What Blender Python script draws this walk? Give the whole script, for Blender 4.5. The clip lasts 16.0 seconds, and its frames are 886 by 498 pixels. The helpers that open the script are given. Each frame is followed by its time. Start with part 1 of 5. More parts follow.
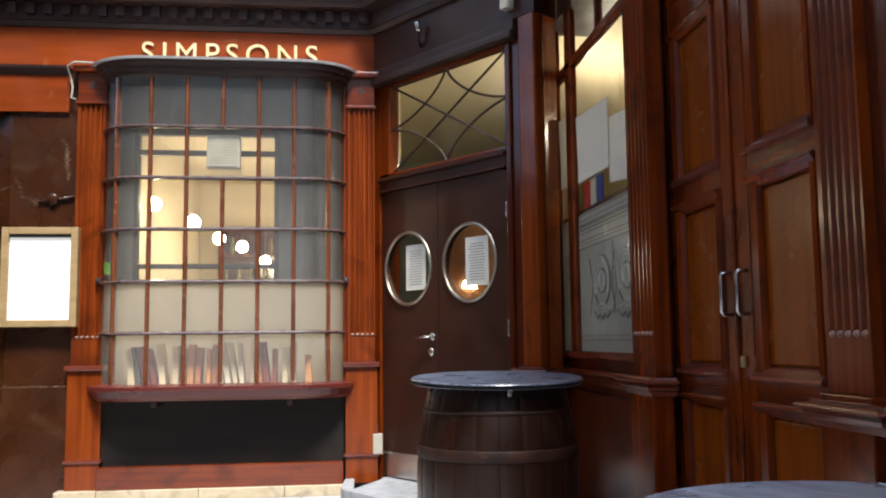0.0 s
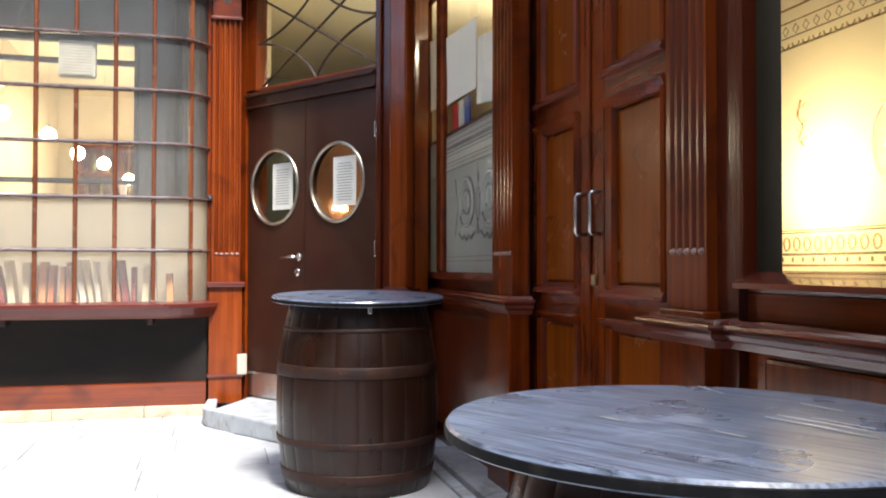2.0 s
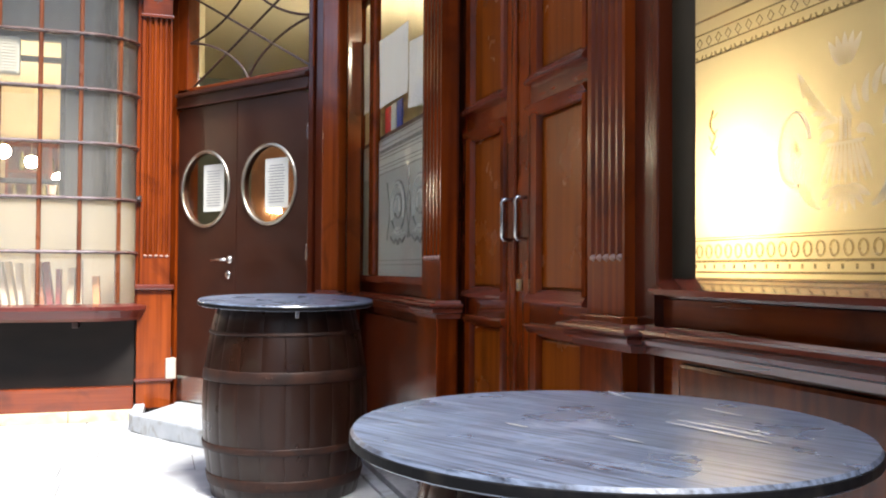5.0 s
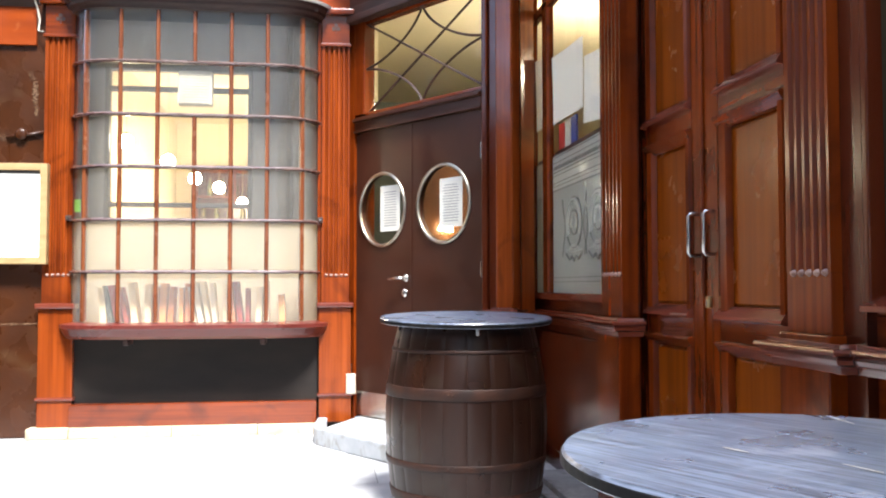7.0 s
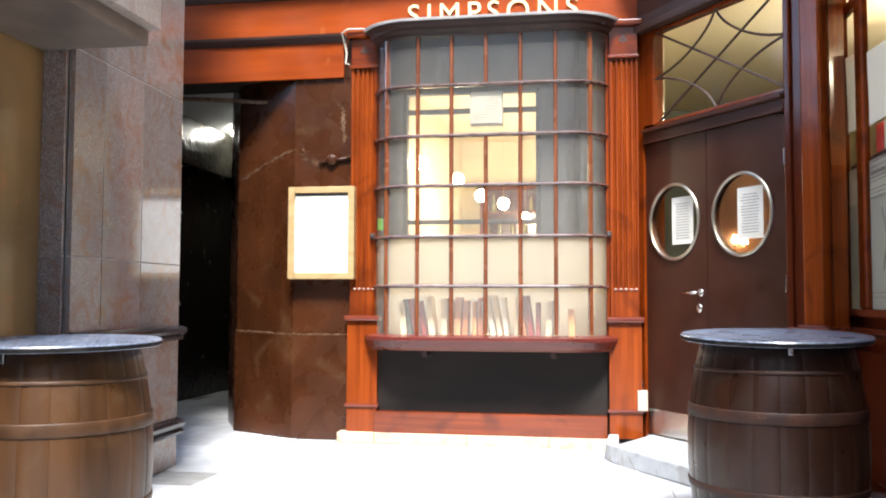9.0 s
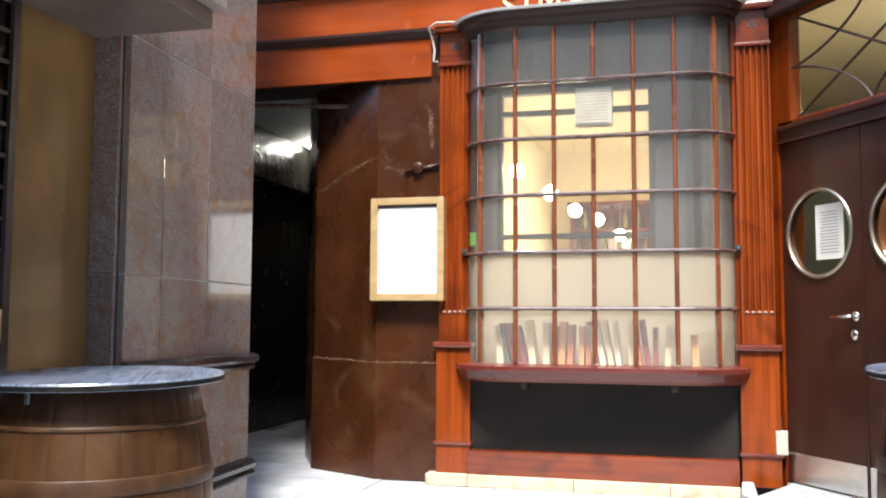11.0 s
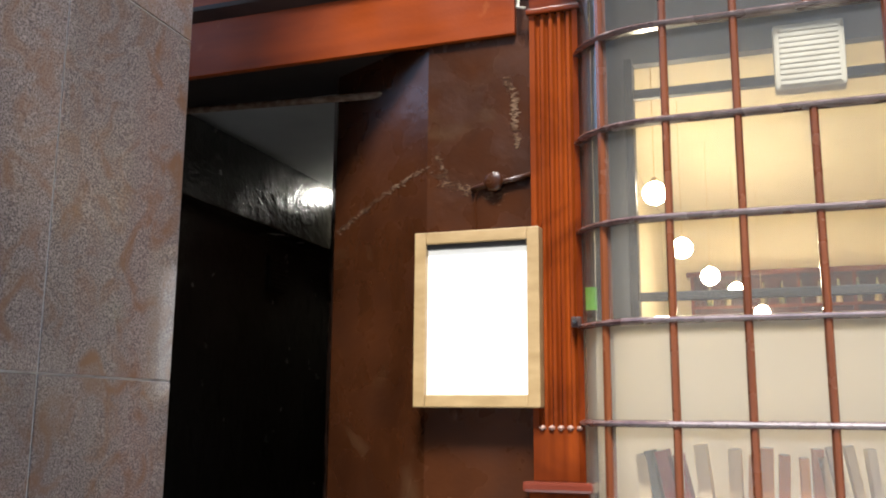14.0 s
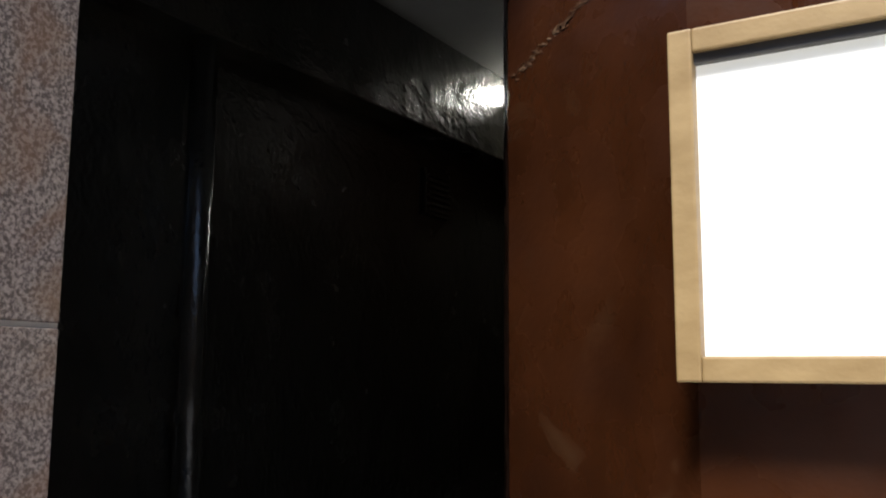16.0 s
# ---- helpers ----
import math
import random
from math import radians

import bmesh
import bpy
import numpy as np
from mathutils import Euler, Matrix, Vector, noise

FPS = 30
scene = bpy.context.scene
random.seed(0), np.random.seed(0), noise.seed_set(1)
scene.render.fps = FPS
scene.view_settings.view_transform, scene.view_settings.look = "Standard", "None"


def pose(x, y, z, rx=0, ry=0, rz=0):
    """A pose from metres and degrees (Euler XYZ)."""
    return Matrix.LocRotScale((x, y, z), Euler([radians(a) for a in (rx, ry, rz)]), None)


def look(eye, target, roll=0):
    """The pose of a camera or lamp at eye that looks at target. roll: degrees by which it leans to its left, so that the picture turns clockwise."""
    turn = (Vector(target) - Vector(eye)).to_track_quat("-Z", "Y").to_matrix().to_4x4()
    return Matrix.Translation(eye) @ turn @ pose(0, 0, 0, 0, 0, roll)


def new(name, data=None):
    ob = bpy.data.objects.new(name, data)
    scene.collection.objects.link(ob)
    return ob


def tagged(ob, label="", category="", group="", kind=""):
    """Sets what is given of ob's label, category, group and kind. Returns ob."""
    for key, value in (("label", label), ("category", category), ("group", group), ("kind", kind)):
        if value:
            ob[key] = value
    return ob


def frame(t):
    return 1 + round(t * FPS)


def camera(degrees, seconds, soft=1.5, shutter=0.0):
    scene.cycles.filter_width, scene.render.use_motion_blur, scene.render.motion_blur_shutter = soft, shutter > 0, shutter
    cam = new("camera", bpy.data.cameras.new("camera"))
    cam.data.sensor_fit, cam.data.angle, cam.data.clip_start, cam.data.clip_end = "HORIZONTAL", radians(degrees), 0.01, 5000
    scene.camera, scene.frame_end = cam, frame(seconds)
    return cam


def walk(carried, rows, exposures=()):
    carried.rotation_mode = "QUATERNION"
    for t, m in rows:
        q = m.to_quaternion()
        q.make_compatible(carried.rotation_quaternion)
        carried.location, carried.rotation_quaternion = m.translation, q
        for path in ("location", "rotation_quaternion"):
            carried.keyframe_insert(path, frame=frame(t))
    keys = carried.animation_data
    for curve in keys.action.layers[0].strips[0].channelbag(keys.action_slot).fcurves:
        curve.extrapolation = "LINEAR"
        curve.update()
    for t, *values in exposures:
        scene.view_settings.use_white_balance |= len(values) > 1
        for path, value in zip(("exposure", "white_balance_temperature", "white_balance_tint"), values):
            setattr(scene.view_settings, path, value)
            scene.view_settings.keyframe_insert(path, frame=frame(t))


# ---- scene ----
cam = camera(52.3, 16.0, 2.0)
METRES, EYE, TILT, LEAN, TURN = 5.6, 1.10, 0.0, 0.0, -6.5
ROWS = [
    (0.0, 0.0, 0.0, 0.0, 0.06, 5.78, 0.64),
    (0.5, 0.0021, -0.0005, -0.0024, -1.41, 4.43, 0.64),
    (1.0, 0.0069, 0.0009, -0.0056, -3.3, 3.13, 0.5),
    (1.5, 0.0111, 0.0031, -0.0071, -5.3, 2.0, 0.27),
    (2.0, 0.0135, 0.0034, -0.0075, -7.68, 1.14, -0.07),
    (2.5, 0.0158, 0.0032, -0.0076, -9.79, 0.72, -0.46),
    (3.0, 0.0183, 0.0034, -0.007, -11.62, 0.55, -0.71),
    (5.5, 0.0244, 0.0013, -0.0061, -11.07, 1.56, -0.06),
    (6.0, 0.0205, 0.0023, -0.0061, -8.61, 1.84, 0.04),
    (6.5, 0.016, 0.0036, -0.0059, -5.32, 2.09, 0.09),
    (7.0, 0.0107, 0.0047, -0.0056, -1.08, 2.35, 0.06),
    (7.5, 0.0052, 0.0053, -0.0057, 3.15, 2.62, 0.0),
    (8.0, -0.0011, 0.0053, -0.0054, 7.75, 2.82, -0.12),
    (8.5, -0.0041, 0.0053, -0.0051, 12.0, 3.0, -0.17),
    (9.0, -0.008, 0.007, -0.0045, 16.25, 3.19, -0.19),
    (9.5, -0.012, 0.0175, -0.0039, 19.38, 3.43, -0.27),
    (12.0, -0.1315, 0.2556, 0.0008, 21.56, 6.29, -0.39),
    (12.5, -0.1576, 0.3298, 0.0054, 22.17, 7.64, -0.36),
    (13.0, -0.1893, 0.4075, 0.0092, 22.92, 9.24, -0.19),
    (13.5, -0.2161, 0.4814, 0.0131, 24.3, 10.19, -0.32),
    (14.0, -0.2521, 0.5573, 0.017, 26.08, 10.44, -0.44),
    (14.5, -0.2938, 0.6269, 0.0217, 28.02, 9.96, -0.32),
    (15.0, -0.3377, 0.6975, 0.0231, 30.83, 9.15, -0.35),
    (15.5, -0.3847, 0.7636, 0.0237, 33.9, 8.56, 0.02),
    (16.0, -0.4303, 0.8368, 0.0249, 37.77, 7.87, -0.38),
]
EXPOSURES = [(0.0, 1.57), (1.5, 2.05), (3.0, 2.33), (5.5, 2.51), (7.5, 2.73), (8.5, 2.67), (9.5, 2.43), (12.0, 2.17), (14.0, 2.01), (15.5, 1.71), (16.0, 1.51)]
walk(cam, [(t, pose(0, 0, EYE, TILT, LEAN, TURN) @ pose(METRES * x, METRES * y, METRES * z, 90 + pitch, roll, yaw)) for t, x, y, z, yaw, pitch, roll in ROWS], EXPOSURES)

# ---- world and sun ----
world = bpy.data.worlds.new("sky")
scene.world = world
world.use_nodes = True
wn, wl = world.node_tree.nodes, world.node_tree.links
sky = wn.new("ShaderNodeTexSky")
sky.sky_type = "NISHITA"
sky.sun_disc = False
sky.sun_elevation = radians(59)
sky.dust_density = 0.7
sky.ozone_density = 1.5
sky.sun_rotation = radians(200)
wl.new(sky.outputs[0], wn["Background"].inputs[0])
wn["Background"].inputs[1].default_value = 0.15
sun = new("sun", bpy.data.lights.new("sun", "SUN"))
sun.data.energy = 2.6
sun.data.angle = radians(13)
sun.data.color = (1.0, 0.97, 0.93)
sun.matrix_world = look((0, 0, 20), (-0.6, 2.9, 15.0))


# ---- small helpers ----
def thing(name, at, label, category, group="", kind=""):
    ob = new(name)
    ob.empty_display_size = 0.1
    ob.location = at
    return tagged(ob, label, category, group, kind)


def mesh_of(name, bm, material, smooth=False):
    bmesh.ops.recalc_face_normals(bm, faces=bm.faces)
    me = bpy.data.meshes.new(name)
    bm.to_mesh(me)
    bm.free()
    me.materials.append(material)
    if smooth:
        for p in me.polygons:
            p.use_smooth = True
    return me


def part(name, bm, material, parent=None, label="", smooth=False):
    """Links a bmesh, given in world metres, as one mesh object under a thing or a part."""
    ob = new(name, mesh_of(name, bm, material, smooth))
    if parent is not None:
        ob.parent = parent
        ob.matrix_parent_inverse = Matrix.Translation(parent.location).inverted()
    return tagged(ob, label)


def pane_part(name, bm, material, parent, label="", facing=(0, -1, 0), smooth=False):
    """A single sheet of glass whose face looks the given way."""
    for f in bm.faces:
        f.normal_update()
        if f.normal.dot(Vector(facing)) < 0:
            f.normal_flip()
    me = bpy.data.meshes.new(name)
    bm.to_mesh(me)
    bm.free()
    me.materials.append(material)
    for p in me.polygons:
        p.use_smooth = smooth
    ob = new(name, me)
    ob.parent = parent
    ob.matrix_parent_inverse = Matrix.Translation(parent.location).inverted()
    return tagged(ob, label)


def solid(name, bm, material, label, category, kind="structure", group="", smooth=False):
    return tagged(part(name, bm, material, None, "", smooth), label, category, group, kind)


def box(x0, x1, y0, y1, z0, z1, bev=0.0, bm=None, m=None):
    """A box between two corners, its edges bevelled, laid by the matrix m."""
    b = bmesh.new()
    bmesh.ops.create_cube(b, size=1.0)
    for v in b.verts:
        v.co = Vector(((x0 + x1) / 2 + v.co.x * (x1 - x0), (y0 + y1) / 2 + v.co.y * (y1 - y0), (z0 + z1) / 2 + v.co.z * (z1 - z0)))
    if bev > 0:
        bmesh.ops.bevel(b, geom=b.edges[:], offset=bev, segments=2, affect="EDGES", profile=0.6)
    if m is not None:
        b.transform(m)
    return joined(bm, b)


def joined(bm, b):
    if bm is None:
        return b
    me = bpy.data.meshes.new("tmp")
    b.to_mesh(me)
    b.free()
    bm.from_mesh(me)
    bpy.data.meshes.remove(me)
    return bm


def prism(points, z0, z1, bev=0.0, bm=None, m=None):
    """An upright prism over a plan outline."""
    b = bmesh.new()
    low = [b.verts.new((x, y, z0)) for x, y in points]
    top = [b.verts.new((x, y, z1)) for x, y in points]
    b.faces.new(low)
    b.faces.new(top)
    n = len(points)
    for i in range(n):
        b.faces.new((low[i], low[(i + 1) % n], top[(i + 1) % n], top[i]))
    if bev > 0:
        bmesh.ops.bevel(b, geom=b.edges[:], offset=bev, segments=2, affect="EDGES", profile=0.6)
    if m is not None:
        b.transform(m)
    return joined(bm, b)


def tube(points, r, bm=None, n=8, closed=False, m=None):
    """A round bar through points."""
    b = bmesh.new()
    pts = [Vector(p) for p in points]
    rings = []
    for i, p in enumerate(pts):
        a = pts[i - 1] if (i > 0 or closed) else p
        c = pts[(i + 1) % len(pts)] if (i < len(pts) - 1 or closed) else p
        d = (c - a).normalized()
        side = d.orthogonal().normalized() if i == 0 else (rings[-1][1] - d * rings[-1][1].dot(d)).normalized()
        up = d.cross(side)
        rings.append(([b.verts.new(p + r * (math.cos(2 * math.pi * k / n) * side + math.sin(2 * math.pi * k / n) * up)) for k in range(n)], side))
    for i in range(len(rings) - (0 if closed else 1)):
        p, q = rings[i][0], rings[(i + 1) % len(rings)][0]
        for k in range(n):
            b.faces.new((p[k], p[(k + 1) % n], q[(k + 1) % n], q[k]))
    if not closed:
        b.faces.new(rings[0][0])
        b.faces.new(rings[-1][0])
    if m is not None:
        b.transform(m)
    return joined(bm, b)


def lathe(profile, n=40, bm=None, m=None, a0=0.0, a1=2 * math.pi):
    """A turned body from (radius, height) pairs, round z."""
    b = bmesh.new()
    full = abs(a1 - a0 - 2 * math.pi) < 1e-6
    count = n if full else n + 1
    rings = [[b.verts.new((r * math.cos(a0 + (a1 - a0) * k / n), r * math.sin(a0 + (a1 - a0) * k / n), z)) for k in range(count)] for r, z in profile]
    for p, q in zip(rings, rings[1:]):
        for k in range(n):
            b.faces.new((p[k], p[(k + 1) % count], q[(k + 1) % count], q[k]))
    if full:
        for ring in (rings[0], rings[-1]):
            b.faces.new(ring)
    if m is not None:
        b.transform(m)
    return joined(bm, b)


def sweep(path, section, bm=None, closed_ends=True):
    """A moulding: a section of (outward, height) pairs carried along a plan path that turns with its outside to the right of travel."""
    b = bmesh.new()
    pts = [Vector((x, y)) for x, y in path]
    rings = []
    for i, p in enumerate(pts):
        d0 = (p - pts[i - 1]).normalized() if i > 0 else None
        d1 = (pts[i + 1] - p).normalized() if i < len(pts) - 1 else None
        d0, d1 = d0 or d1, d1 or d0
        n0, n1 = Vector((d0.y, -d0.x)), Vector((d1.y, -d1.x))
        n = (n0 + n1).normalized()
        n = n / max(0.4, n.dot(n0))
        rings.append([b.verts.new((p.x + n.x * o, p.y + n.y * o, z)) for o, z in section])
    k = len(section)
    for p, q in zip(rings, rings[1:]):
        for j in range(k):
            b.faces.new((p[j], p[(j + 1) % k], q[(j + 1) % k], q[j]))
    if closed_ends:
        b.faces.new(rings[0])
        b.faces.new(rings[-1])
    return joined(bm, b)


# ---- materials ----
def material(name, base, rough=0.5, metal=0.0, second=None, scale=(6, 6, 6), detail=6.0, low=0.35, high=0.65, bump=0.0, bump_scale=60.0,
             coat=0.0, rough_var=0.0, third=None, third_scale=2.0, third_low=0.55, third_high=0.75, per_object=0.0, distort=0.0, spec=0.5, turn=0.0, bump2=0.0, bump2_scale=4.0):
    """A surface with grain (base to second), wide stains (third), uneven gloss and fine relief, in metres."""
    mat = bpy.data.materials.new(name)
    mat.use_nodes = True
    n, l = mat.node_tree.nodes, mat.node_tree.links
    bsdf = n["Principled BSDF"]
    bsdf.inputs["Metallic"].default_value = metal
    bsdf.inputs["Roughness"].default_value = rough
    bsdf.inputs["Coat Weight"].default_value = coat
    bsdf.inputs["Coat Roughness"].default_value = 0.09
    bsdf.inputs["Specular IOR Level"].default_value = spec
    geo = n.new("ShaderNodeNewGeometry")
    place = geo.outputs["Position"]
    mapping = n.new("ShaderNodeMapping")
    mapping.inputs["Scale"].default_value = scale
    spin = n.new("ShaderNodeVectorRotate")
    spin.rotation_type = "Z_AXIS"
    spin.inputs["Angle"].default_value = radians(turn)
    l.new(place, spin.inputs["Vector"])
    l.new(spin.outputs[0], mapping.inputs[0])

    def noise_of(vector, size, det, dist=0.0):
        t = n.new("ShaderNodeTexNoise")
        t.inputs["Scale"].default_value = size
        t.inputs["Detail"].default_value = det
        t.inputs["Distortion"].default_value = dist
        l.new(vector, t.inputs["Vector"])
        return t.outputs["Fac"]

    def ramp(fac, a, b, ca, cb):
        r = n.new("ShaderNodeValToRGB")
        r.color_ramp.elements[0].position, r.color_ramp.elements[1].position = a, b
        r.color_ramp.elements[0].color, r.color_ramp.elements[1].color = (*ca, 1), (*cb, 1)
        l.new(fac, r.inputs[0])
        return r.outputs[0]

    grain = noise_of(mapping.outputs[0], 1.0, detail, distort)
    colour = ramp(grain, low, high, base, second or base)
    if third:
        mask = ramp(noise_of(place, third_scale, 6.0, 1.6), third_low, third_high, (0, 0, 0), (1, 1, 1))
        mix = n.new("ShaderNodeMix")
        mix.data_type = "RGBA"
        l.new(mask, mix.inputs[0])
        l.new(colour, mix.inputs[6])
        mix.inputs[7].default_value = (*third, 1)
        colour = mix.outputs[2]
    if per_object:
        info = n.new("ShaderNodeObjectInfo")
        hsv = n.new("ShaderNodeHueSaturation")
        span = n.new("ShaderNodeMapRange")
        span.inputs[3].default_value, span.inputs[4].default_value = 1 - per_object, 1 + per_object
        l.new(info.outputs["Random"], span.inputs[0])
        l.new(span.outputs[0], hsv.inputs["Value"])
        l.new(colour, hsv.inputs["Color"])
        colour = hsv.outputs[0]
    l.new(colour, bsdf.inputs["Base Color"])
    if rough_var:
        span = n.new("ShaderNodeMapRange")
        span.inputs[1].default_value, span.inputs[2].default_value = 0.3, 0.7
        span.inputs[3].default_value, span.inputs[4].default_value = max(0.02, rough - rough_var), min(1, rough + rough_var)
        l.new(noise_of(place, 5.0, 4.0), span.inputs[0])
        l.new(span.outputs[0], bsdf.inputs["Roughness"])
    normal = None
    for strength, size in ((bump2, bump2_scale), (bump, bump_scale)):
        if strength:
            b = n.new("ShaderNodeBump")
            b.inputs["Strength"].default_value = min(1.0, strength)
            b.inputs["Distance"].default_value = 0.02 if size < 20 else 0.004
            l.new(noise_of(place, size, 5.0), b.inputs["Height"])
            if normal is not None:
                l.new(normal, b.inputs["Normal"])
            normal = b.outputs[0]
    if normal is not None:
        l.new(normal, bsdf.inputs["Normal"])
        if coat:
            l.new(normal, bsdf.inputs["Coat Normal"])
    return mat


def glass_material(name, tint=(1, 1, 1), rough=0.0, gloss=1.0, frost=None, frost_amount=0.0, ripple=0.0, face_share=0.4):
    """A thin pane: clear, with mirror gloss by Fresnel; frost adds a translucent white layer."""
    mat = bpy.data.materials.new(name)
    mat.use_nodes = True
    n, l = mat.node_tree.nodes, mat.node_tree.links
    n.remove(n["Principled BSDF"])
    out = n["Material Output"]
    clear = n.new("ShaderNodeBsdfTransparent")
    clear.inputs[0].default_value = (*tint, 1)
    body = clear.outputs[0]
    if frost:
        through_light = n.new("ShaderNodeBsdfTranslucent")
        through_light.inputs[0].default_value = (*frost, 1)
        face = n.new("ShaderNodeBsdfDiffuse")
        face.inputs[0].default_value = (*frost, 1)
        haze = n.new("ShaderNodeMixShader")
        haze.inputs[0].default_value = face_share
        l.new(through_light.outputs[0], haze.inputs[1])
        l.new(face.outputs[0], haze.inputs[2])
        mix = n.new("ShaderNodeMixShader")
        mix.inputs[0].default_value = frost_amount
        l.new(body, mix.inputs[1])
        l.new(haze.outputs[0], mix.inputs[2])
        body = mix.outputs[0]
    shine = n.new("ShaderNodeBsdfGlossy")
    shine.inputs["Roughness"].default_value = rough
    fres = n.new("ShaderNodeFresnel")
    fres.inputs[0].default_value = 1.5
    scale = n.new("ShaderNodeMath")
    scale.operation = "MULTIPLY"
    scale.inputs[1].default_value = gloss
    l.new(fres.outputs[0], scale.inputs[0])
    if ripple:
        tex = n.new("ShaderNodeTexNoise")
        tex.inputs["Scale"].default_value = 7.0
        geo = n.new("ShaderNodeNewGeometry")
        l.new(geo.outputs["Position"], tex.inputs["Vector"])
        b = n.new("ShaderNodeBump")
        b.inputs["Strength"].default_value = ripple
        b.inputs["Distance"].default_value = 0.01
        l.new(tex.outputs[0], b.inputs["Height"])
        l.new(b.outputs[0], shine.inputs["Normal"])
    top = n.new("ShaderNodeMixShader")
    l.new(scale.outputs[0], top.inputs[0])
    l.new(body, top.inputs[1])
    l.new(shine.outputs[0], top.inputs[2])
    l.new(top.outputs[0], out.inputs[0])
    return mat


def glow_material(name, colour, strength):
    mat = bpy.data.materials.new(name)
    mat.use_nodes = True
    b = mat.node_tree.nodes["Principled BSDF"]
    b.inputs["Base Color"].default_value = (0.8, 0.8, 0.8, 1)
    b.inputs["Emission Color"].default_value = (*colour, 1)
    b.inputs["Emission Strength"].default_value = strength
    return mat


MAHOGANY = material("varnished_mahogany", (0.078, 0.0112, 0.0018), 0.19, 0, (0.185, 0.031, 0.003), (26, 26, 0.9), 6, 0.28, 0.70, 0.03, 60, 0.0, 0.06, (0.050, 0.008, 0.002), 2.0, 0.48, 0.75, spec=0.3)
MAHOGANY_SIDE = material("varnished_mahogany_rail", (0.078, 0.0115, 0.0022), 0.18, 0, (0.180, 0.030, 0.0035), (0.9, 0.9, 26), 6, 0.28, 0.66, 0.03, 60, 0.25, 0.05, (0.055, 0.009, 0.002), 2.0, 0.5, 0.8, spec=0.6)
MAHOGANY_DARK = material("dark_red_mahogany", (0.048, 0.0085, 0.003), 0.20, 0, (0.085, 0.015, 0.0045), (8, 8, 0.9), 5, 0.3, 0.7, 0.03, 60, 0.0, 0.06, spec=0.4)
# Lighter copy of MAHOGANY; light on the bay front put into its colour.
PILASTER_WOOD = material("lit_red_mahogany", (0.110, 0.0175, 0.0032), 0.20, 0, (0.240, 0.047, 0.007), (26, 26, 0.9), 6, 0.28, 0.70, 0.03, 60, 0.0, 0.06, (0.075, 0.013, 0.003), 2.0, 0.5, 0.78, spec=0.35)
PANEL_WOOD = material("orange_brown_panel_wood", (0.125, 0.0245, 0.0016), 0.24, 0, (0.215, 0.046, 0.0024), (22, 22, 0.8), 6, 0.28, 0.68, 0.03, 60, 0.0, 0.06, spec=0.2)
# Grey in the aubergine is dust together with painted-in sky highlights.
BAR_WOOD = material("dusty_highlit_glazing_bar", (0.060, 0.030, 0.027), 0.26, 0, (0.125, 0.078, 0.072), (20, 20, 5), 6, 0.3, 0.7, 0.06, 90, 0.9, 0.06)
MULLION_WOOD = material("red_brown_mullion", (0.095, 0.027, 0.011), 0.25, 0, (0.185, 0.055, 0.020), (24, 24, 2), 6, 0.3, 0.7, 0.06, 90, 0.4, 0.06)
SILL_WOOD = material("maroon_sill_paint", (0.075, 0.014, 0.011), 0.32, 0, (0.13, 0.024, 0.018), (2, 2, 14), 6, 0.3, 0.7, 0.15, 70, 0.3, 0.08)
CHIPPED = material("chipped_plaster_edge", (0.21, 0.155, 0.11), 0.6, 0, (0.09, 0.045, 0.024), (18, 18, 18), 6, 0.35, 0.6, 0.4, 60)
FLAKE = material("bared_plaster_flakes", (0.165, 0.100, 0.060), 0.8, 0, (0.070, 0.032, 0.016), (22, 22, 22), 6, 0.40, 0.62, 0.3, 60, spec=0.1)
DOOR_BROWN = material("dark_brown_door_paint", (0.028, 0.0078, 0.0038), 0.40, 0, (0.044, 0.0130, 0.0064), (3, 3, 3), 6, 0.3, 0.7, 0.12, 120, 0.05, 0.1, spec=0.3)
DARK_WOOD = material("dark_cornice_wood", (0.022, 0.010, 0.008), 0.5, 0, (0.045, 0.018, 0.012), (4, 4, 12), 6, 0.3, 0.7, 0.25, 60)
FRIEZE = material("red_brown_fascia_paint", (0.155, 0.024, 0.0025), 0.45, 0, (0.265, 0.044, 0.0035), (1.2, 1.2, 8), 7, 0.3, 0.7, 0.15, 60, 0.0, 0.1, (0.32, 0.10, 0.03), 3.0, 0.64, 0.80, spec=0.2)
BROWN_PAINT = material("glossy_brown_wall_paint", (0.024, 0.0070, 0.0021), 0.28, 0, (0.056, 0.0172, 0.0055), (2.5, 2.5, 2.0), 7, 0.3, 0.7, 0.25, 45, 0.0, 0.1, (0.070, 0.036, 0.017), 2.2, 0.60, 0.85, bump2=0.35, bump2_scale=3.5, spec=0.4)
BLACK_PAINT = material("glossy_black_wall_paint", (0.010, 0.010, 0.008), 0.20, 0, (0.024, 0.022, 0.017), (3, 3, 3), 6, 0.3, 0.7, 0.6, 45, 0.0, 0.08, bump2=0.6, bump2_scale=7.0)
BLACK_APRON = material("matt_black_apron_paint", (0.008, 0.006, 0.0055), 0.7, 0, (0.018, 0.013, 0.010), (2, 2, 5), 6, 0.3, 0.7, 0.15, 70, spec=0.3)
CREAM_STONE = material("cream_plinth_stone", (0.42, 0.34, 0.22), 0.75, 0, (0.55, 0.46, 0.32), (9, 9, 9), 7, 0.3, 0.7, 0.4, 50, 0, 0, (0.2, 0.17, 0.13), 4)
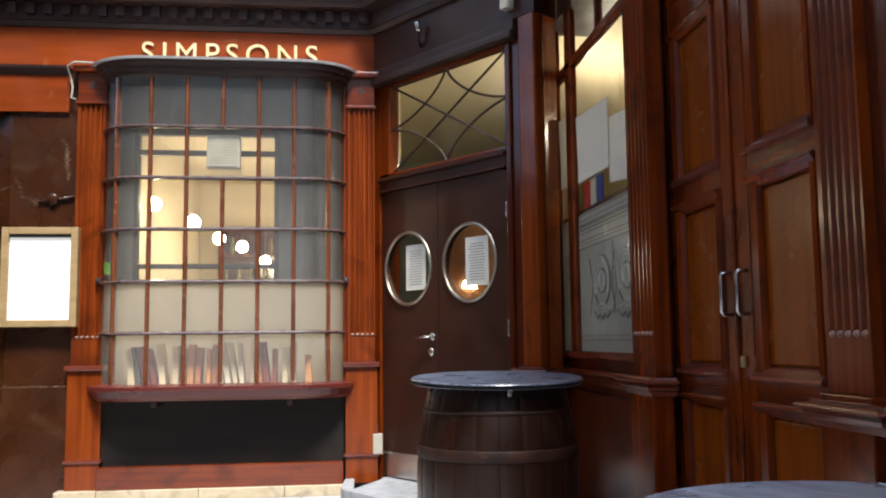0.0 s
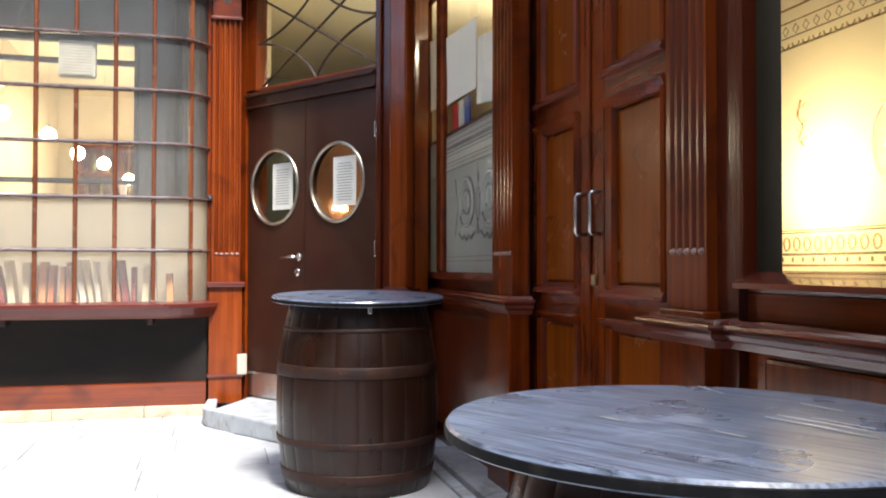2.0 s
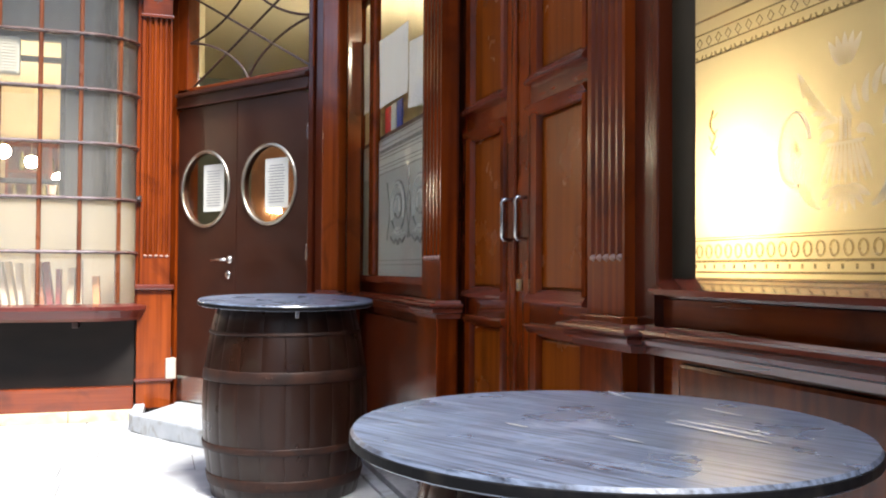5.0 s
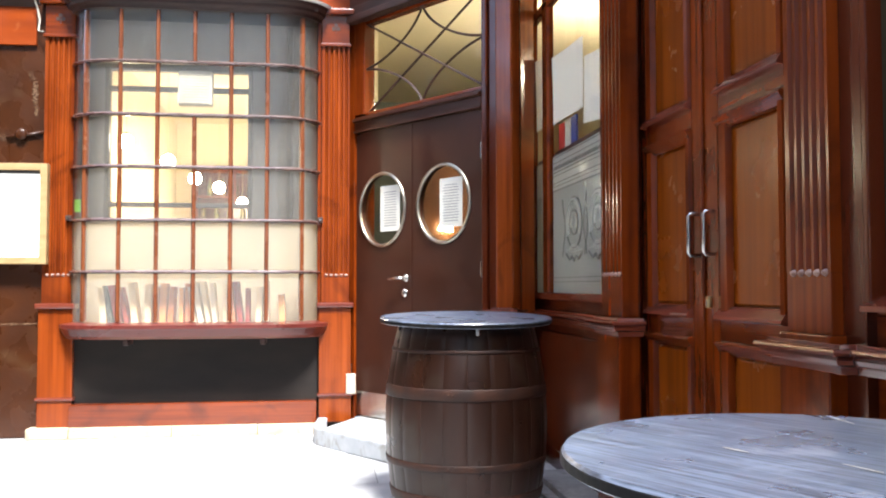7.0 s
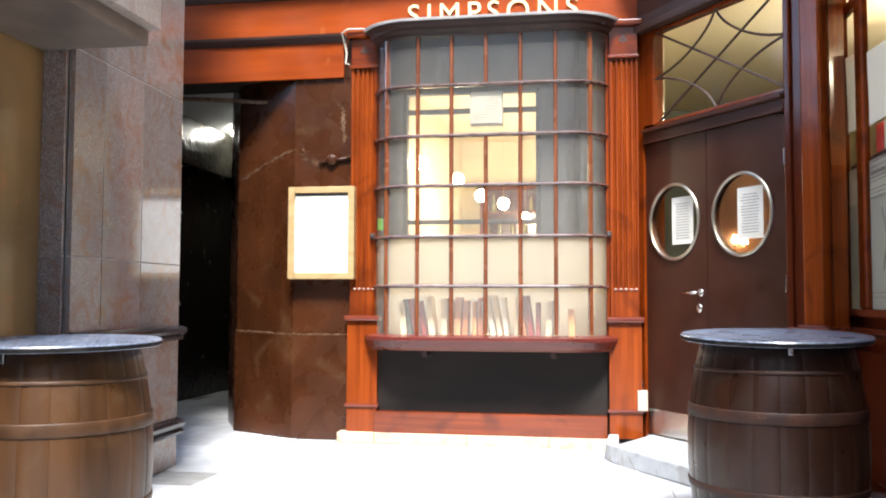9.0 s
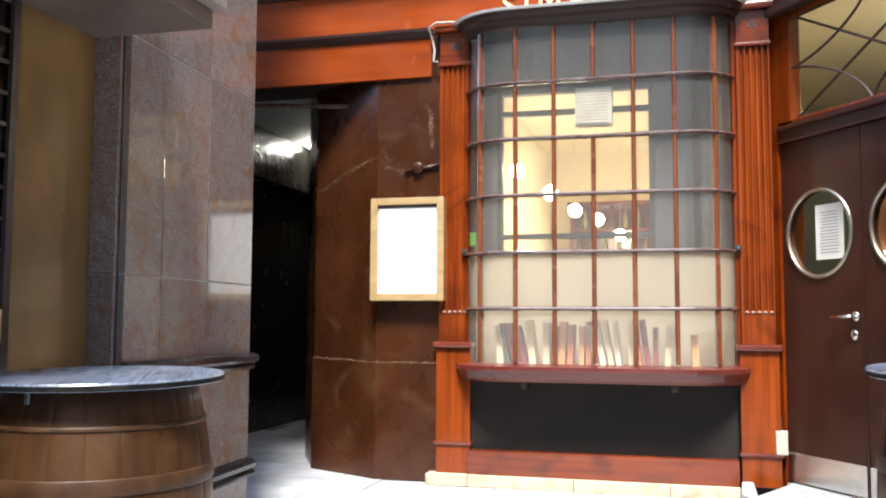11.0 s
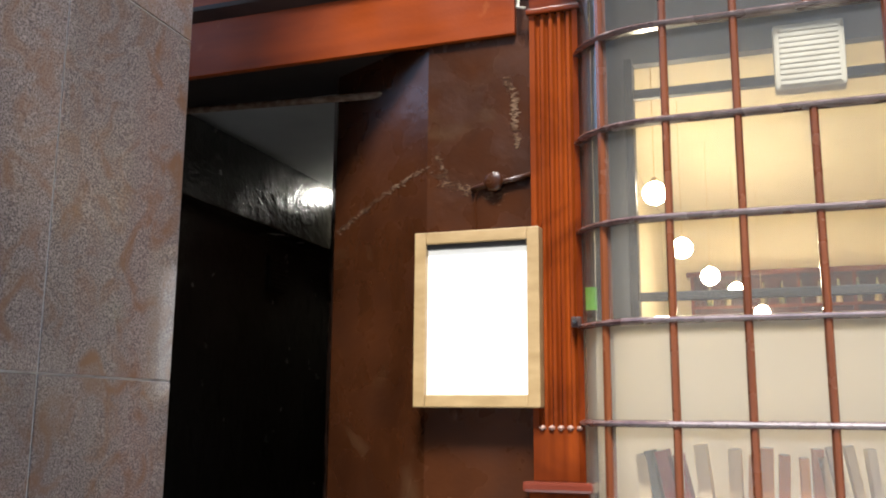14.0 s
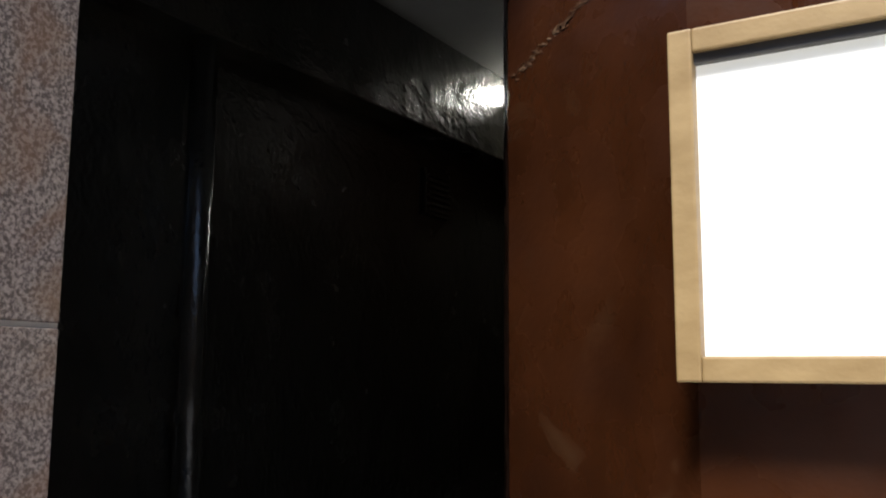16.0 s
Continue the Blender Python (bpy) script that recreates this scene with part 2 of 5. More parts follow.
PAVING = material("pale_grey_flagstone", (0.35, 0.360, 0.374), 0.5, 0, (0.445, 0.452, 0.458), (7, 7, 7), 8, 0.3, 0.7, 0.25, 60, 0, 0.15, (0.27, 0.274, 0.28), 2.0, 0.52, 0.8, per_object=0.12)
GROUND = material("grey_paving_bed", (0.16, 0.16, 0.155), 0.85, 0, (0.24, 0.235, 0.225), (9, 9, 9), 8, 0.3, 0.7, 0.4, 50)
STEP_STONE = material("pale_step_stone", (0.33, 0.355, 0.38), 0.5, 0, (0.42, 0.44, 0.46), (8, 8, 8), 8, 0.3, 0.7, 0.3, 50, 0, 0, (0.25, 0.24, 0.21), 7, 0.5, 0.72)
GRANITE = material("polished_brown_granite", (0.098, 0.080, 0.075), 0.085, 0, (0.335, 0.282, 0.258), (230, 230, 230), 4, 0.40, 0.64, 0.0, 60, 0.0, 0.03, (0.190, 0.110, 0.068), 6.5, 0.47, 0.72, 0.12, 0.3, spec=0.5)
LEDGE_GRANITE = material("black_polished_ledge", (0.018, 0.016, 0.018), 0.14, 0, (0.035, 0.032, 0.034), (40, 40, 40), 6)
# Worn bead tips, paled further to carry their gloss highlights in the colour.
BEAD = material("worn_highlit_flute_stop", (0.24, 0.13, 0.095), 0.3, 0, (0.34, 0.21, 0.16), (30, 30, 30), 4)
CANOPY_STONE = material("pale_canopy_stone", (0.24, 0.20, 0.175), 0.3, 0, (0.34, 0.29, 0.26), (40, 40, 40), 8, 0.34, 0.68, 0.0, 60, 0, 0.05, (0.20, 0.15, 0.12), 2.0)
BRONZE_PANEL = material("polished_bronze_stone", (0.125, 0.075, 0.031), 0.13, 0, (0.25, 0.150, 0.062), (2.0, 2.0, 1.2), 8, 0.32, 0.72, 0.03, 40, 0, 0.05, (0.26, 0.115, 0.044), 5.0, 0.60, 0.78)
GROUT = material("pale_joint", (0.35, 0.34, 0.33), 0.8, 0, (0.45, 0.44, 0.42), (20, 20, 20))
CREAM_WALL = material("cream_plaster", (0.66, 0.58, 0.41), 0.8, 0, (0.72, 0.64, 0.47), (1.5, 1.5, 1.5), 5, 0.3, 0.7, 0.1, 60)
CEILING = material("cream_ceiling_paint", (0.70, 0.62, 0.45), 0.8, 0, (0.76, 0.68, 0.50), (1.5, 1.5, 1.5), 5, 0.3, 0.7, 0.08, 60)
OLIVE_WALL = material("olive_green_wall_paint", (0.17, 0.17, 0.075), 0.6, 0, (0.22, 0.215, 0.10), (1.5, 1.5, 1.5), 5, 0.3, 0.7, 0.08, 60)
UPPER_WALL = material("grey_rendered_wall", (0.42, 0.40, 0.37), 0.85, 0, (0.50, 0.48, 0.45), (2, 2, 2), 7, 0.3, 0.7, 0.3, 50)
SOUTH_WALL = material("pale_reflected_render", (0.40, 0.38, 0.35), 0.85, 0, (0.48, 0.46, 0.43), (2, 2, 6), 7, 0.3, 0.7, 0.3, 50)
PASSAGE_CEILING = material("grey_soffit_paint", (0.30, 0.30, 0.28), 0.7, 0, (0.36, 0.36, 0.33), (2, 2, 2), 6, 0.3, 0.7, 0.15, 50)
# Upright streaks in this grey imitate reflections on the panes in front.
GREY_BOARD = material("reflection_streaked_board", (0.068, 0.064, 0.058), 0.6, 0, (0.150, 0.142, 0.128), (3, 3, 0.5), 4, 0.36, 0.68, 0.1, 60)
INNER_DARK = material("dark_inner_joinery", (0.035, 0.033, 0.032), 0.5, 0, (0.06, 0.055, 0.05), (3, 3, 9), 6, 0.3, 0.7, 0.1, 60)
STEEL = material("brushed_steel", (0.55, 0.53, 0.50), 0.25, 1, (0.65, 0.63, 0.60), (30, 30, 30), 4, 0.3, 0.7, 0.05, 150)
RING_STEEL = material("worn_porthole_metal", (0.40, 0.37, 0.30), 0.34, 1, (0.52, 0.48, 0.40), (14, 14, 14), 5, 0.3, 0.7, 0.06, 120)
SMOKED = material("smoked_border_strip", (0.020, 0.016, 0.009), 0.6, 0, (0.038, 0.030, 0.017), (6, 6, 2), 5, spec=0.2)
KERB_STONE = material("grey_kerb_stone", (0.20, 0.20, 0.205), 0.6, 0, (0.30, 0.30, 0.30), (9, 9, 9), 7, 0.3, 0.7, 0.3, 50, 0, 0, (0.12, 0.12, 0.12), 4)
BRASS = material("worn_brass", (0.60, 0.42, 0.19), 0.28, 1, (0.70, 0.52, 0.27), (30, 30, 30), 4)
GOLD = material("gilded_letters", (0.78, 0.62, 0.30), 0.4, 0.3, (0.88, 0.76, 0.46), (20, 20, 20), 4)
OAK = material("pale_oak_frame", (0.29, 0.19, 0.082), 0.5, 0, (0.40, 0.275, 0.13), (9, 9, 22), 8, 0.3, 0.7, 0.15, 90)
BARREL_WOOD = material("dark_stained_barrel_oak", (0.0105, 0.0044, 0.0028), 0.34, 0, (0.022, 0.0078, 0.0041), (9, 9, 1.4), 7, 0.3, 0.7, 0.16, 45, 0.0, 0.1, (0.028, 0.019, 0.013), 3.4, 0.50, 0.80, per_object=0.04, spec=0.36)
# Browner oak and hoops than the far barrel, with brighter light put into colour.
TAN_BARREL = material("lit_worn_barrel_oak", (0.026, 0.0108, 0.0038), 0.36, 0, (0.062, 0.0270, 0.0095), (9, 9, 1.4), 7, 0.3, 0.7, 0.16, 45, 0.0, 0.1, (0.075, 0.047, 0.024), 3.4, 0.55, 0.8, per_object=0.05, spec=0.36)
TAN_HOOP = material("lit_brown_painted_hoop", (0.034, 0.0145, 0.0055), 0.45, 0, (0.066, 0.030, 0.012), (14, 14, 14), 7, 0.35, 0.7, 0.2, 60, spec=0.3)
LEDGE_WOOD = material("polished_red_mahogany_ledge", (0.095, 0.018, 0.009), 0.17, 0, (0.165, 0.038, 0.022), (1.2, 1.2, 20), 6, 0.3, 0.7, 0.02, 60, 0.6, 0.05, spec=0.6)
SOFFIT = material("brown_grey_soffit_metal", (0.105, 0.083, 0.070), 0.4, 0.2, (0.16, 0.13, 0.11), (4, 4, 4), 5)
HOOP_IRON = material("painted_iron_hoop", (0.016, 0.007, 0.005), 0.55, 0.0, (0.04, 0.014, 0.007), (14, 14, 14), 7, 0.35, 0.7, 0.2, 60, spec=0.3)
# Black paint; the blue of its streaks holds sky sheen put into colour.
TABLE_WOOD = material("sky_sheened_black_table_wood", (0.019, 0.023, 0.034), 0.33, 0, (0.140, 0.172, 0.240), (4.0, 115, 115), 8, 0.30, 0.60, 0.10, 40, 0.2, 0.12, (0.22, 0.25, 0.32), 9.0, 0.60, 0.80, distort=0.15, turn=62)
TABLE_EDGE = material("worn_table_edge", (0.006, 0.006, 0.007), 0.6, 0, (0.03, 0.026, 0.022), (14, 14, 14), 7, 0.5, 0.8, 0.2, 60, spec=0.1)
WHITE_PLASTIC = material("yellowed_white_plastic", (0.40, 0.37, 0.30), 0.5, 0, (0.47, 0.44, 0.365), (8, 8, 8), 5)
PAPER = material("cream_white_paper", (0.62, 0.61, 0.54), 0.8, 0, (0.68, 0.67, 0.60), (6, 6, 6), 4)
PAPER_BRIGHT = glass_material("thin_white_paper", (1, 1, 1), 0.5, 0.1, (0.92, 0.93, 0.93), 1.0, 0.0, 0.8)
INK = material("grey_ink", (0.22, 0.22, 0.22), 0.8)
RED_CARD = material("red_card", (0.55, 0.03, 0.03), 0.5)
BLUE_CARD = material("blue_card", (0.03, 0.07, 0.32), 0.5)
GREEN_CARD = material("green_sticker", (0.07, 0.27, 0.02), 0.6)
LEAD = material("weathered_lead", (0.42, 0.41, 0.40), 0.45, 0.1, (0.56, 0.55, 0.54), (6, 6, 6), 7, 0.3, 0.7, 0.2, 60)
CANOPY_DARK = material("dark_metal_canopy", (0.045, 0.036, 0.032), 0.35, 0.5, (0.08, 0.07, 0.07), (4, 4, 4), 5)
CLEAR = glass_material("clear_window_glass", (0.93, 0.95, 0.93), 0.02, 0.55, ripple=0.15)
# Its frost share is a pale veil standing in for sky reflections.
BAY_GLASS = glass_material("reflection_veiled_bay_glass", (0.95, 0.96, 0.94), 0.05, 1.7, (0.76, 0.77, 0.76), 0.15, 0.3)
HAZY = glass_material("hazy_window_glass", (0.95, 0.95, 0.92), 0.10, 1.4, (0.66, 0.65, 0.62), 0.34, 0.3)
FILM = glass_material("frosted_cream_film", (0.9, 0.88, 0.83), 0.10, 1.6, (0.63, 0.595, 0.51), 0.6, 0.3)
ETCHED = glass_material("etched_gilded_glass", (0.80, 0.70, 0.44), 0.12, 1.2, (0.42, 0.345, 0.195), 1.0)
ETCH_LIGHT = glass_material("pale_etched_leaves", (1.0, 0.99, 0.95), 0.12, 1.0, (1.0, 0.97, 0.88), 0.6, 0.0, 0.4)
BACK_FILM = glass_material("lit_frosted_board", (0.9, 0.9, 0.85), 0.3, 0.2, (0.78, 0.72, 0.60), 0.98)
STICKER_YELLOW = material("yellow_sticker_paper", (0.72, 0.55, 0.03), 0.6)
ETCH_CLEAR = glass_material("clear_cut_lines", (0.80, 0.74, 0.60), 0.02, 0.5, (0.75, 0.66, 0.42), 0.15)
ETCHED_GREY = glass_material("grey_etched_glass", (0.80, 0.82, 0.78), 0.1, 1.2, (0.62, 0.64, 0.59), 0.92, 0.0, 0.88)
ETCHED_PALE = glass_material("pale_etched_cornice", (0.85, 0.85, 0.80), 0.1, 1.2, (0.80, 0.80, 0.74), 0.96, 0.0, 0.88)
ETCH_GREY_LINE = material("dark_cut_lines", (0.20, 0.205, 0.19), 0.8, 0, (0.30, 0.305, 0.285), (20, 20, 20), spec=0.1)
SHOP_GLASS = glass_material("tinted_shop_glass", (0.10, 0.085, 0.07), 0.08, 1.3)
LAMP_GLOW = glow_material("warm_lamp_globe", (1.0, 0.83, 0.57), 46.0)
LAMP_GLOW_SOFT = glow_material("warm_wall_lamp", (1.0, 0.87, 0.62), 30.0)
WINDOW_GLOW = glow_material("bright_window_globe", (1.0, 0.87, 0.62), 90.0)
SALOON_GLOW = glow_material("unseen_saloon_globe", (1.0, 0.86, 0.62), 66.0)
SCONCE_GLOW = glow_material("small_sconce_shade", (1.0, 0.80, 0.45), 9.0)
PASSAGE_GLOW = glow_material("white_passage_lamp", (1.0, 0.97, 0.88), 26.0)
SIGN_GLOW = glow_material("back_lit_white_notice", (1.0, 0.98, 0.88), 0.16)

# ---- large structure ----
FACE, BOARD = 6.74, 6.80           # pilaster faces and the boards behind them, on the bay front
DOOR_A, DOOR_DIR = Vector((0.318, 6.765)), Vector((0.5717, -0.8205))
EAST = 1.40
DW = Matrix(((DOOR_DIR.x, -DOOR_DIR.y, 0, DOOR_A.x), (DOOR_DIR.y, DOOR_DIR.x, 0, DOOR_A.y), (0, 0, 1, 0), (0, 0, 0, 1)))
# in DW: x runs along the angled door front, -y faces the court

bm = bmesh.new()
bmesh.ops.create_grid(bm, x_segments=2, y_segments=2, size=60)
bm.transform(Matrix.Translation((0, 0, -0.009)))
GROUND_OB = solid("ground", bm, GROUND, "grey mortar bed under the court's flagstones", "ground")

# bay front
# Upper walls here and below are unseen; their height limits the sky light.
bm = box(-4.75, 0.36, BOARD, 7.02, 3.12, 6.0)
solid("wall_north_upper", bm, UPPER_WALL, "unseen rendered wall above the pub front, holding back sky light", "wall")
bm = box(-1.91, -1.71, BOARD, 7.02, 0, 3.12)
box(0.02, 0.30, BOARD, 7.02, 0, 3.12, 0, bm)
box(-1.71, 0.02, 6.78, 7.02, 0.0, 0.70, 0, bm)
solid("wall_north", bm, BLACK_APRON, "black painted wall below the bay window", "wall")
bm = box(-1.71, 0.02, 6.70, 6.78, 0.075, 0.235, 0.006)
solid("baseboard", bm, MAHOGANY_SIDE, "red-brown wooden skirting under the bay window", "baseboard")
for x0, x1 in ((-1.985, -1.70), (-1.697, -1.0), (-0.997, -0.4), (-0.397, 0.02)):
    solid("plinth_stone", box(x0, x1, 6.66, 6.78, 0, 0.075, 0.006), CREAM_STONE, "worn cream stone plinth under the bay front", "plinth")

# entablature of the bay front
bm = box(-4.75, 0.28, 6.775, BOARD - 0.002, 3.14, 3.44)
solid("fascia_board", bm, FRIEZE, "red-brown painted fascia board with gilded lettering", "fascia")
bm = sweep([(-4.75, BOARD), (-1.985, BOARD)], [(0, 3.075), (0.03, 3.08), (0.05, 3.10), (0.075, 3.12), (0.08, 3.14), (0, 3.14)])
solid("fascia_moulding", bm, DARK_WOOD, "dark moulding between two fascia boards", "moulding")
bm = box(-4.75, -1.985, 6.765, BOARD - 0.002, 2.80, 3.078, 0.004)
solid("passage_fascia", bm, FRIEZE, "red-brown board above the passage mouth", "fascia")
bm = box(-4.75, -1.985, 6.79, 7.3, 2.84, 3.10)
solid("passage_lintel", bm, BLACK_APRON, "dark lintel behind the board over the passage", "lintel")
cornice_path = [(-4.75, BOARD), (0.25, BOARD), (1.17, 5.48)]
east_cornice_path = [(1.33, 5.8), (1.33, 2.2)]
cornice = thing("cornice", (-1.5, BOARD, 3.44), "dark wooden dentil cornice with a lead top", "cornice", kind="structure")
for path in (cornice_path, east_cornice_path):
    part("bed_moulding", sweep(path, [(0, 3.44), (0.035, 3.445), (0.05, 3.475), (0.05, 3.49), (0, 3.49)]), DARK_WOOD, cornice)
    part("frieze_band", sweep(path, [(0, 3.488), (0.06, 3.488), (0.06, 3.61), (0, 3.61)]), DARK_WOOD, cornice)
    part("corona", sweep(path, [(0, 3.61), (0.17, 3.61), (0.18, 3.65), (0.22, 3.70), (0.22, 3.73), (0, 3.73)]), DARK_WOOD, cornice)
    part("lead_cover", sweep(path, [(0, 3.73), (0.235, 3.728), (0.235, 3.745), (0, 3.80)]), LEAD, cornice, "weathered grey lead cover")
x = -4.6
while x < 0.2:
    part("dentil", box(x, x + 0.062, BOARD - 0.105, BOARD - 0.061, 3.52, 3.606, 0.003), DARK_WOOD, cornice)
    x += 0.128
for i in range(11):
    part("dentil", box(0.05 + i * 0.128, 0.112 + i * 0.128, -0.09, -0.05, 3.52, 3.606, 0.003, None, DW), DARK_WOOD, cornice)

# angled door front
bm = box(-0.10, 0.0, -0.03, 0.16, 0, 3.16, 0.006, None, DW)
solid("door_post", bm, MAHOGANY, "varnished mahogany post beside the double door", "post")
bm = box(1.337, 1.385, -0.03, 0.16, 0, 3.16, 0.008, None, DW)
box(1.385, 1.478, -0.012, 0.16, 0, 3.16, 0.006, bm, DW)
solid("door_post", bm, MAHOGANY_DARK, "broad dark mahogany frame post beside the double door", "post")
bm = box(-0.12, 1.625, -0.045, 0.16, 3.16, 3.44, 0.004, None, DW)
solid("fascia_board", bm, DOOR_BROWN, "dark brown fascia board above the angled door", "fascia")
bm = box(-0.04, 1.45, -0.09, 0.0, 3.03, 3.085, 0.012, None, DW)
box(-0.04, 1.45, -0.06, 0.0, 3.085, 3.16, 0.01, bm, DW)
solid("head_moulding", bm, DARK_WOOD, "dark moulded head above the fanlight", "moulding")
bm = box(-0.12, 1.60, 0.0, 0.2, 3.44, 6.0, 0, None, DW)
solid("wall_northeast_upper", bm, UPPER_WALL, "unseen rendered wall above the angled door, holding back sky light", "wall")
bm = box(0.0, 1.337, -0.03, 0.10, 2.206, 2.325, 0.008, None, DW)
box(0.0, 1.337, -0.055, 0.0, 2.285, 2.312, 0.008, bm, DW)
box(0.0, 1.337, -0.042, 0.0, 2.206, 2.222, 0.005, bm, DW)
solid("door_transom", bm, DOOR_BROWN, "moulded brown transom between door and fanlight", "transom")
bm = box(-0.1, 1.478, -0.02, 0.16, 0, 0.108, 0.004, None, DW)
solid("threshold", bm, STEP_STONE, "pale stone threshold under the double door", "threshold")
bm = prism([(0.335, 6.73), (0.078, 6.22), (0.135, 6.10), (0.545, 5.455), (1.04, 5.17), (1.17, 5.50)], 0, 0.112, 0.004)
solid("door_step", bm, STEP_STONE, "worn pale stone step before the angled door", "step")
bm = prism([(0.03, 6.70), (0.0, 6.30), (0.02, 6.21), (0.09, 6.085), (0.505, 5.43), (1.03, 5.11), (1.045, 5.155), (0.54, 5.45), (0.13, 6.10), (0.073, 6.22), (0.10, 6.70)], 0, 0.113, 0.012)
solid("step_nosing", bm, STEP_STONE, "rounded worn stone nosing round the door step", "step")

bm = box(1.482, 1.622, -0.05, 0.16, 0, 3.16, 0.012, None, DW)
solid("corner_post", bm, PILASTER_WOOD, "broad mahogany post where the angled door meets the side window", "post")
bm = prism([(1.262, 5.43), (1.41, 5.745), (1.41, 6.2), (1.30, 6.2), (1.24, 5.56)], 0, 3.16)
solid("corner_return", bm, MAHOGANY, "mahogany return between corner post and side window", "post")

# right-hand front
bm = box(EAST + 0.02, 1.66, 4.17, 5.80, 0, 0.985)
solid("wall_east", bm, MAHOGANY_DARK, "dark wooden dado wall below the pub windows", "wall")
bm = box(1.53, 1.72, 0.3, 2.28, 0, 0.985)
box(1.53, 1.72, -2.6, 0.3, 0, 3.1, 0, bm)
solid("wall_east_dado", bm, MAHOGANY_SIDE, "mahogany dado wall under the etched window", "wall")
bm = box(EAST + 0.02, 1.46, 3.88, 4.19, 0, 3.44)
box(1.46, 1.70, 4.035, 4.19, 0, 3.44, 0, bm)
solid("wall_east_pier", bm, MAHOGANY_DARK, "dark wooden pier between window and side door", "wall")
bm = box(1.50, 1.72, 2.26, 2.575, 0, 3.44)
solid("wall_east_pier", bm, MAHOGANY_DARK, "dark wooden pier between side door and etched window", "wall")
bm = box(EAST, 1.72, -2.6, 6.2, 3.44, 6.0)
solid("wall_east_upper", bm, UPPER_WALL, "unseen rendered wall above the side front, holding back sky light", "wall")
bm = box(EAST - 0.02, 1.72, 2.2, 5.85, 3.165, 3.44)
box(EAST - 0.018, 1.718, 2.2, 5.80, 3.14, 3.165, 0, bm)
box(1.50, 1.72, -2.6, 2.26, 2.75, 3.44, 0, bm)
solid("fascia_board", bm, DOOR_BROWN, "dark brown fascia along the side front", "fascia")
bm = box(1.49, 1.68, 2.575, 4.035, 2.62, 3.14)
solid("door_head", bm, MAHOGANY, "mahogany panel above the tall side door", "panel")
bm = box(1.462, 1.56, 4.0, 4.033, 0, 2.62, 0.004)
solid("door_jamb", bm, MAHOGANY_DARK, "dark mahogany jamb of the tall side door", "jamb")
# dado ledges
def ledge_section(z):
    return [(0, z - 0.072), (0.010, z - 0.070), (0.016, z - 0.050), (0.034, z - 0.042), (0.040, z - 0.030), (0.034, z - 0.022), (0.048, z - 0.018), (0.056, z - 0.010), (0.054, z - 0.002), (0.020, z + 0.002), (0.016, z + 0.010), (0, z + 0.012)]
bm = sweep([(DW @ Vector((u, v, 0)))[:2] for u, v in ((1.475, 0.0), (1.478, -0.052), (1.626, -0.052))] + [(1.385, 5.70)], ledge_section(0.925))
solid("dado_ledge", bm, LEDGE_WOOD, "moulded mahogany ledge round the corner post", "ledge")
bm = sweep([(EAST, 5.77), (EAST, 4.19), (EAST - 0.04, 4.185), (EAST - 0.04, 3.86), (EAST + 0.06, 3.855)], ledge_section(0.915))
solid("dado_ledge", bm, LEDGE_WOOD, "moulded mahogany ledge below the window", "ledge")
bm = sweep([(1.50, 2.66), (1.45, 2.65), (1.45, 2.29), (1.49, 2.28), (1.49, -2.5)], ledge_section(0.90))
solid("dado_ledge", bm, LEDGE_WOOD, "moulded mahogany ledge under the etched window", "ledge")
bm = box(EAST - 0.005, EAST + 0.03, 4.30, 5.65, 0.12, 0.80, 0.01)
solid("dado_panel", bm, MAHOGANY_DARK, "dark wooden panel below the window", "panel")
bm = box(1.505, 1.54, 1.25, 2.15, 0.12, 0.815, 0.012)
box(1.505, 1.54, 0.1, 1.15, 0.12, 0.815, 0.012, bm)
solid("dado_panel", bm, MAHOGANY, "mahogany panel under the etched window", "panel")
solid("front_plinth", box(1.235, EAST + 0.02, 2.05, 4.98, 0, 0.045, 0.006), KERB_STONE, "low grey stone plinth along the side front", "plinth")
solid("kerb", box(1.172, 1.233, 2.05, 4.98, -0.02, 0.016, 0.004), STEP_STONE, "narrow pale kerb before the stone plinth", "kerb")
# far unseen wall closing the court, tall and pale for the panes' reflections
bm = box(-9.0, 9.0, -9.2, -9.0, 0, 13.0)
solid("wall_south", bm, SOUTH_WALL, "unseen wall added behind the court to fill pane reflections", "wall")

# rooms of the pub behind the fronts
bm = box(-2.19, 3.7, 7.03, 14.0, 3.52, 3.62)
box(1.73, 3.7, -2.8, 7.03, 3.52, 3.62, 0, bm)
prism([(0.36, 7.03), (1.15, 5.85), (1.73, 5.75), (1.73, 7.03)], 3.52, 3.62, 0, bm)
solid("ceiling", bm, CEILING, "cream painted pub ceiling", "ceiling")
bm = box(-2.19, 3.7, 7.03, 14.0, -0.05, 0.08)
box(1.73, 3.7, -2.8, 7.03, -0.05, 0.08, 0, bm)
solid("floor", bm, DARK_WOOD, "dark boarded pub floor", "floor")
bm = box(-2.19, 3.7, 13.9, 14.0, 0.08, 3.52)
solid("wall_bar_back", bm, CREAM_WALL, "cream plaster wall at the back of the bar", "wall")
bm = box(-2.19, -2.12, 7.31, 13.9, 0.08, 3.52)
box(-2.19, -1.9, 7.305, 7.33, 0.08, 3.52, 0, bm)
box(-2.0, -1.9, 7.03, 7.303, 0.08, 3.52, 0, bm)
solid("wall_bar_west", bm, CREAM_WALL, "cream plaster side wall of the bar", "wall")
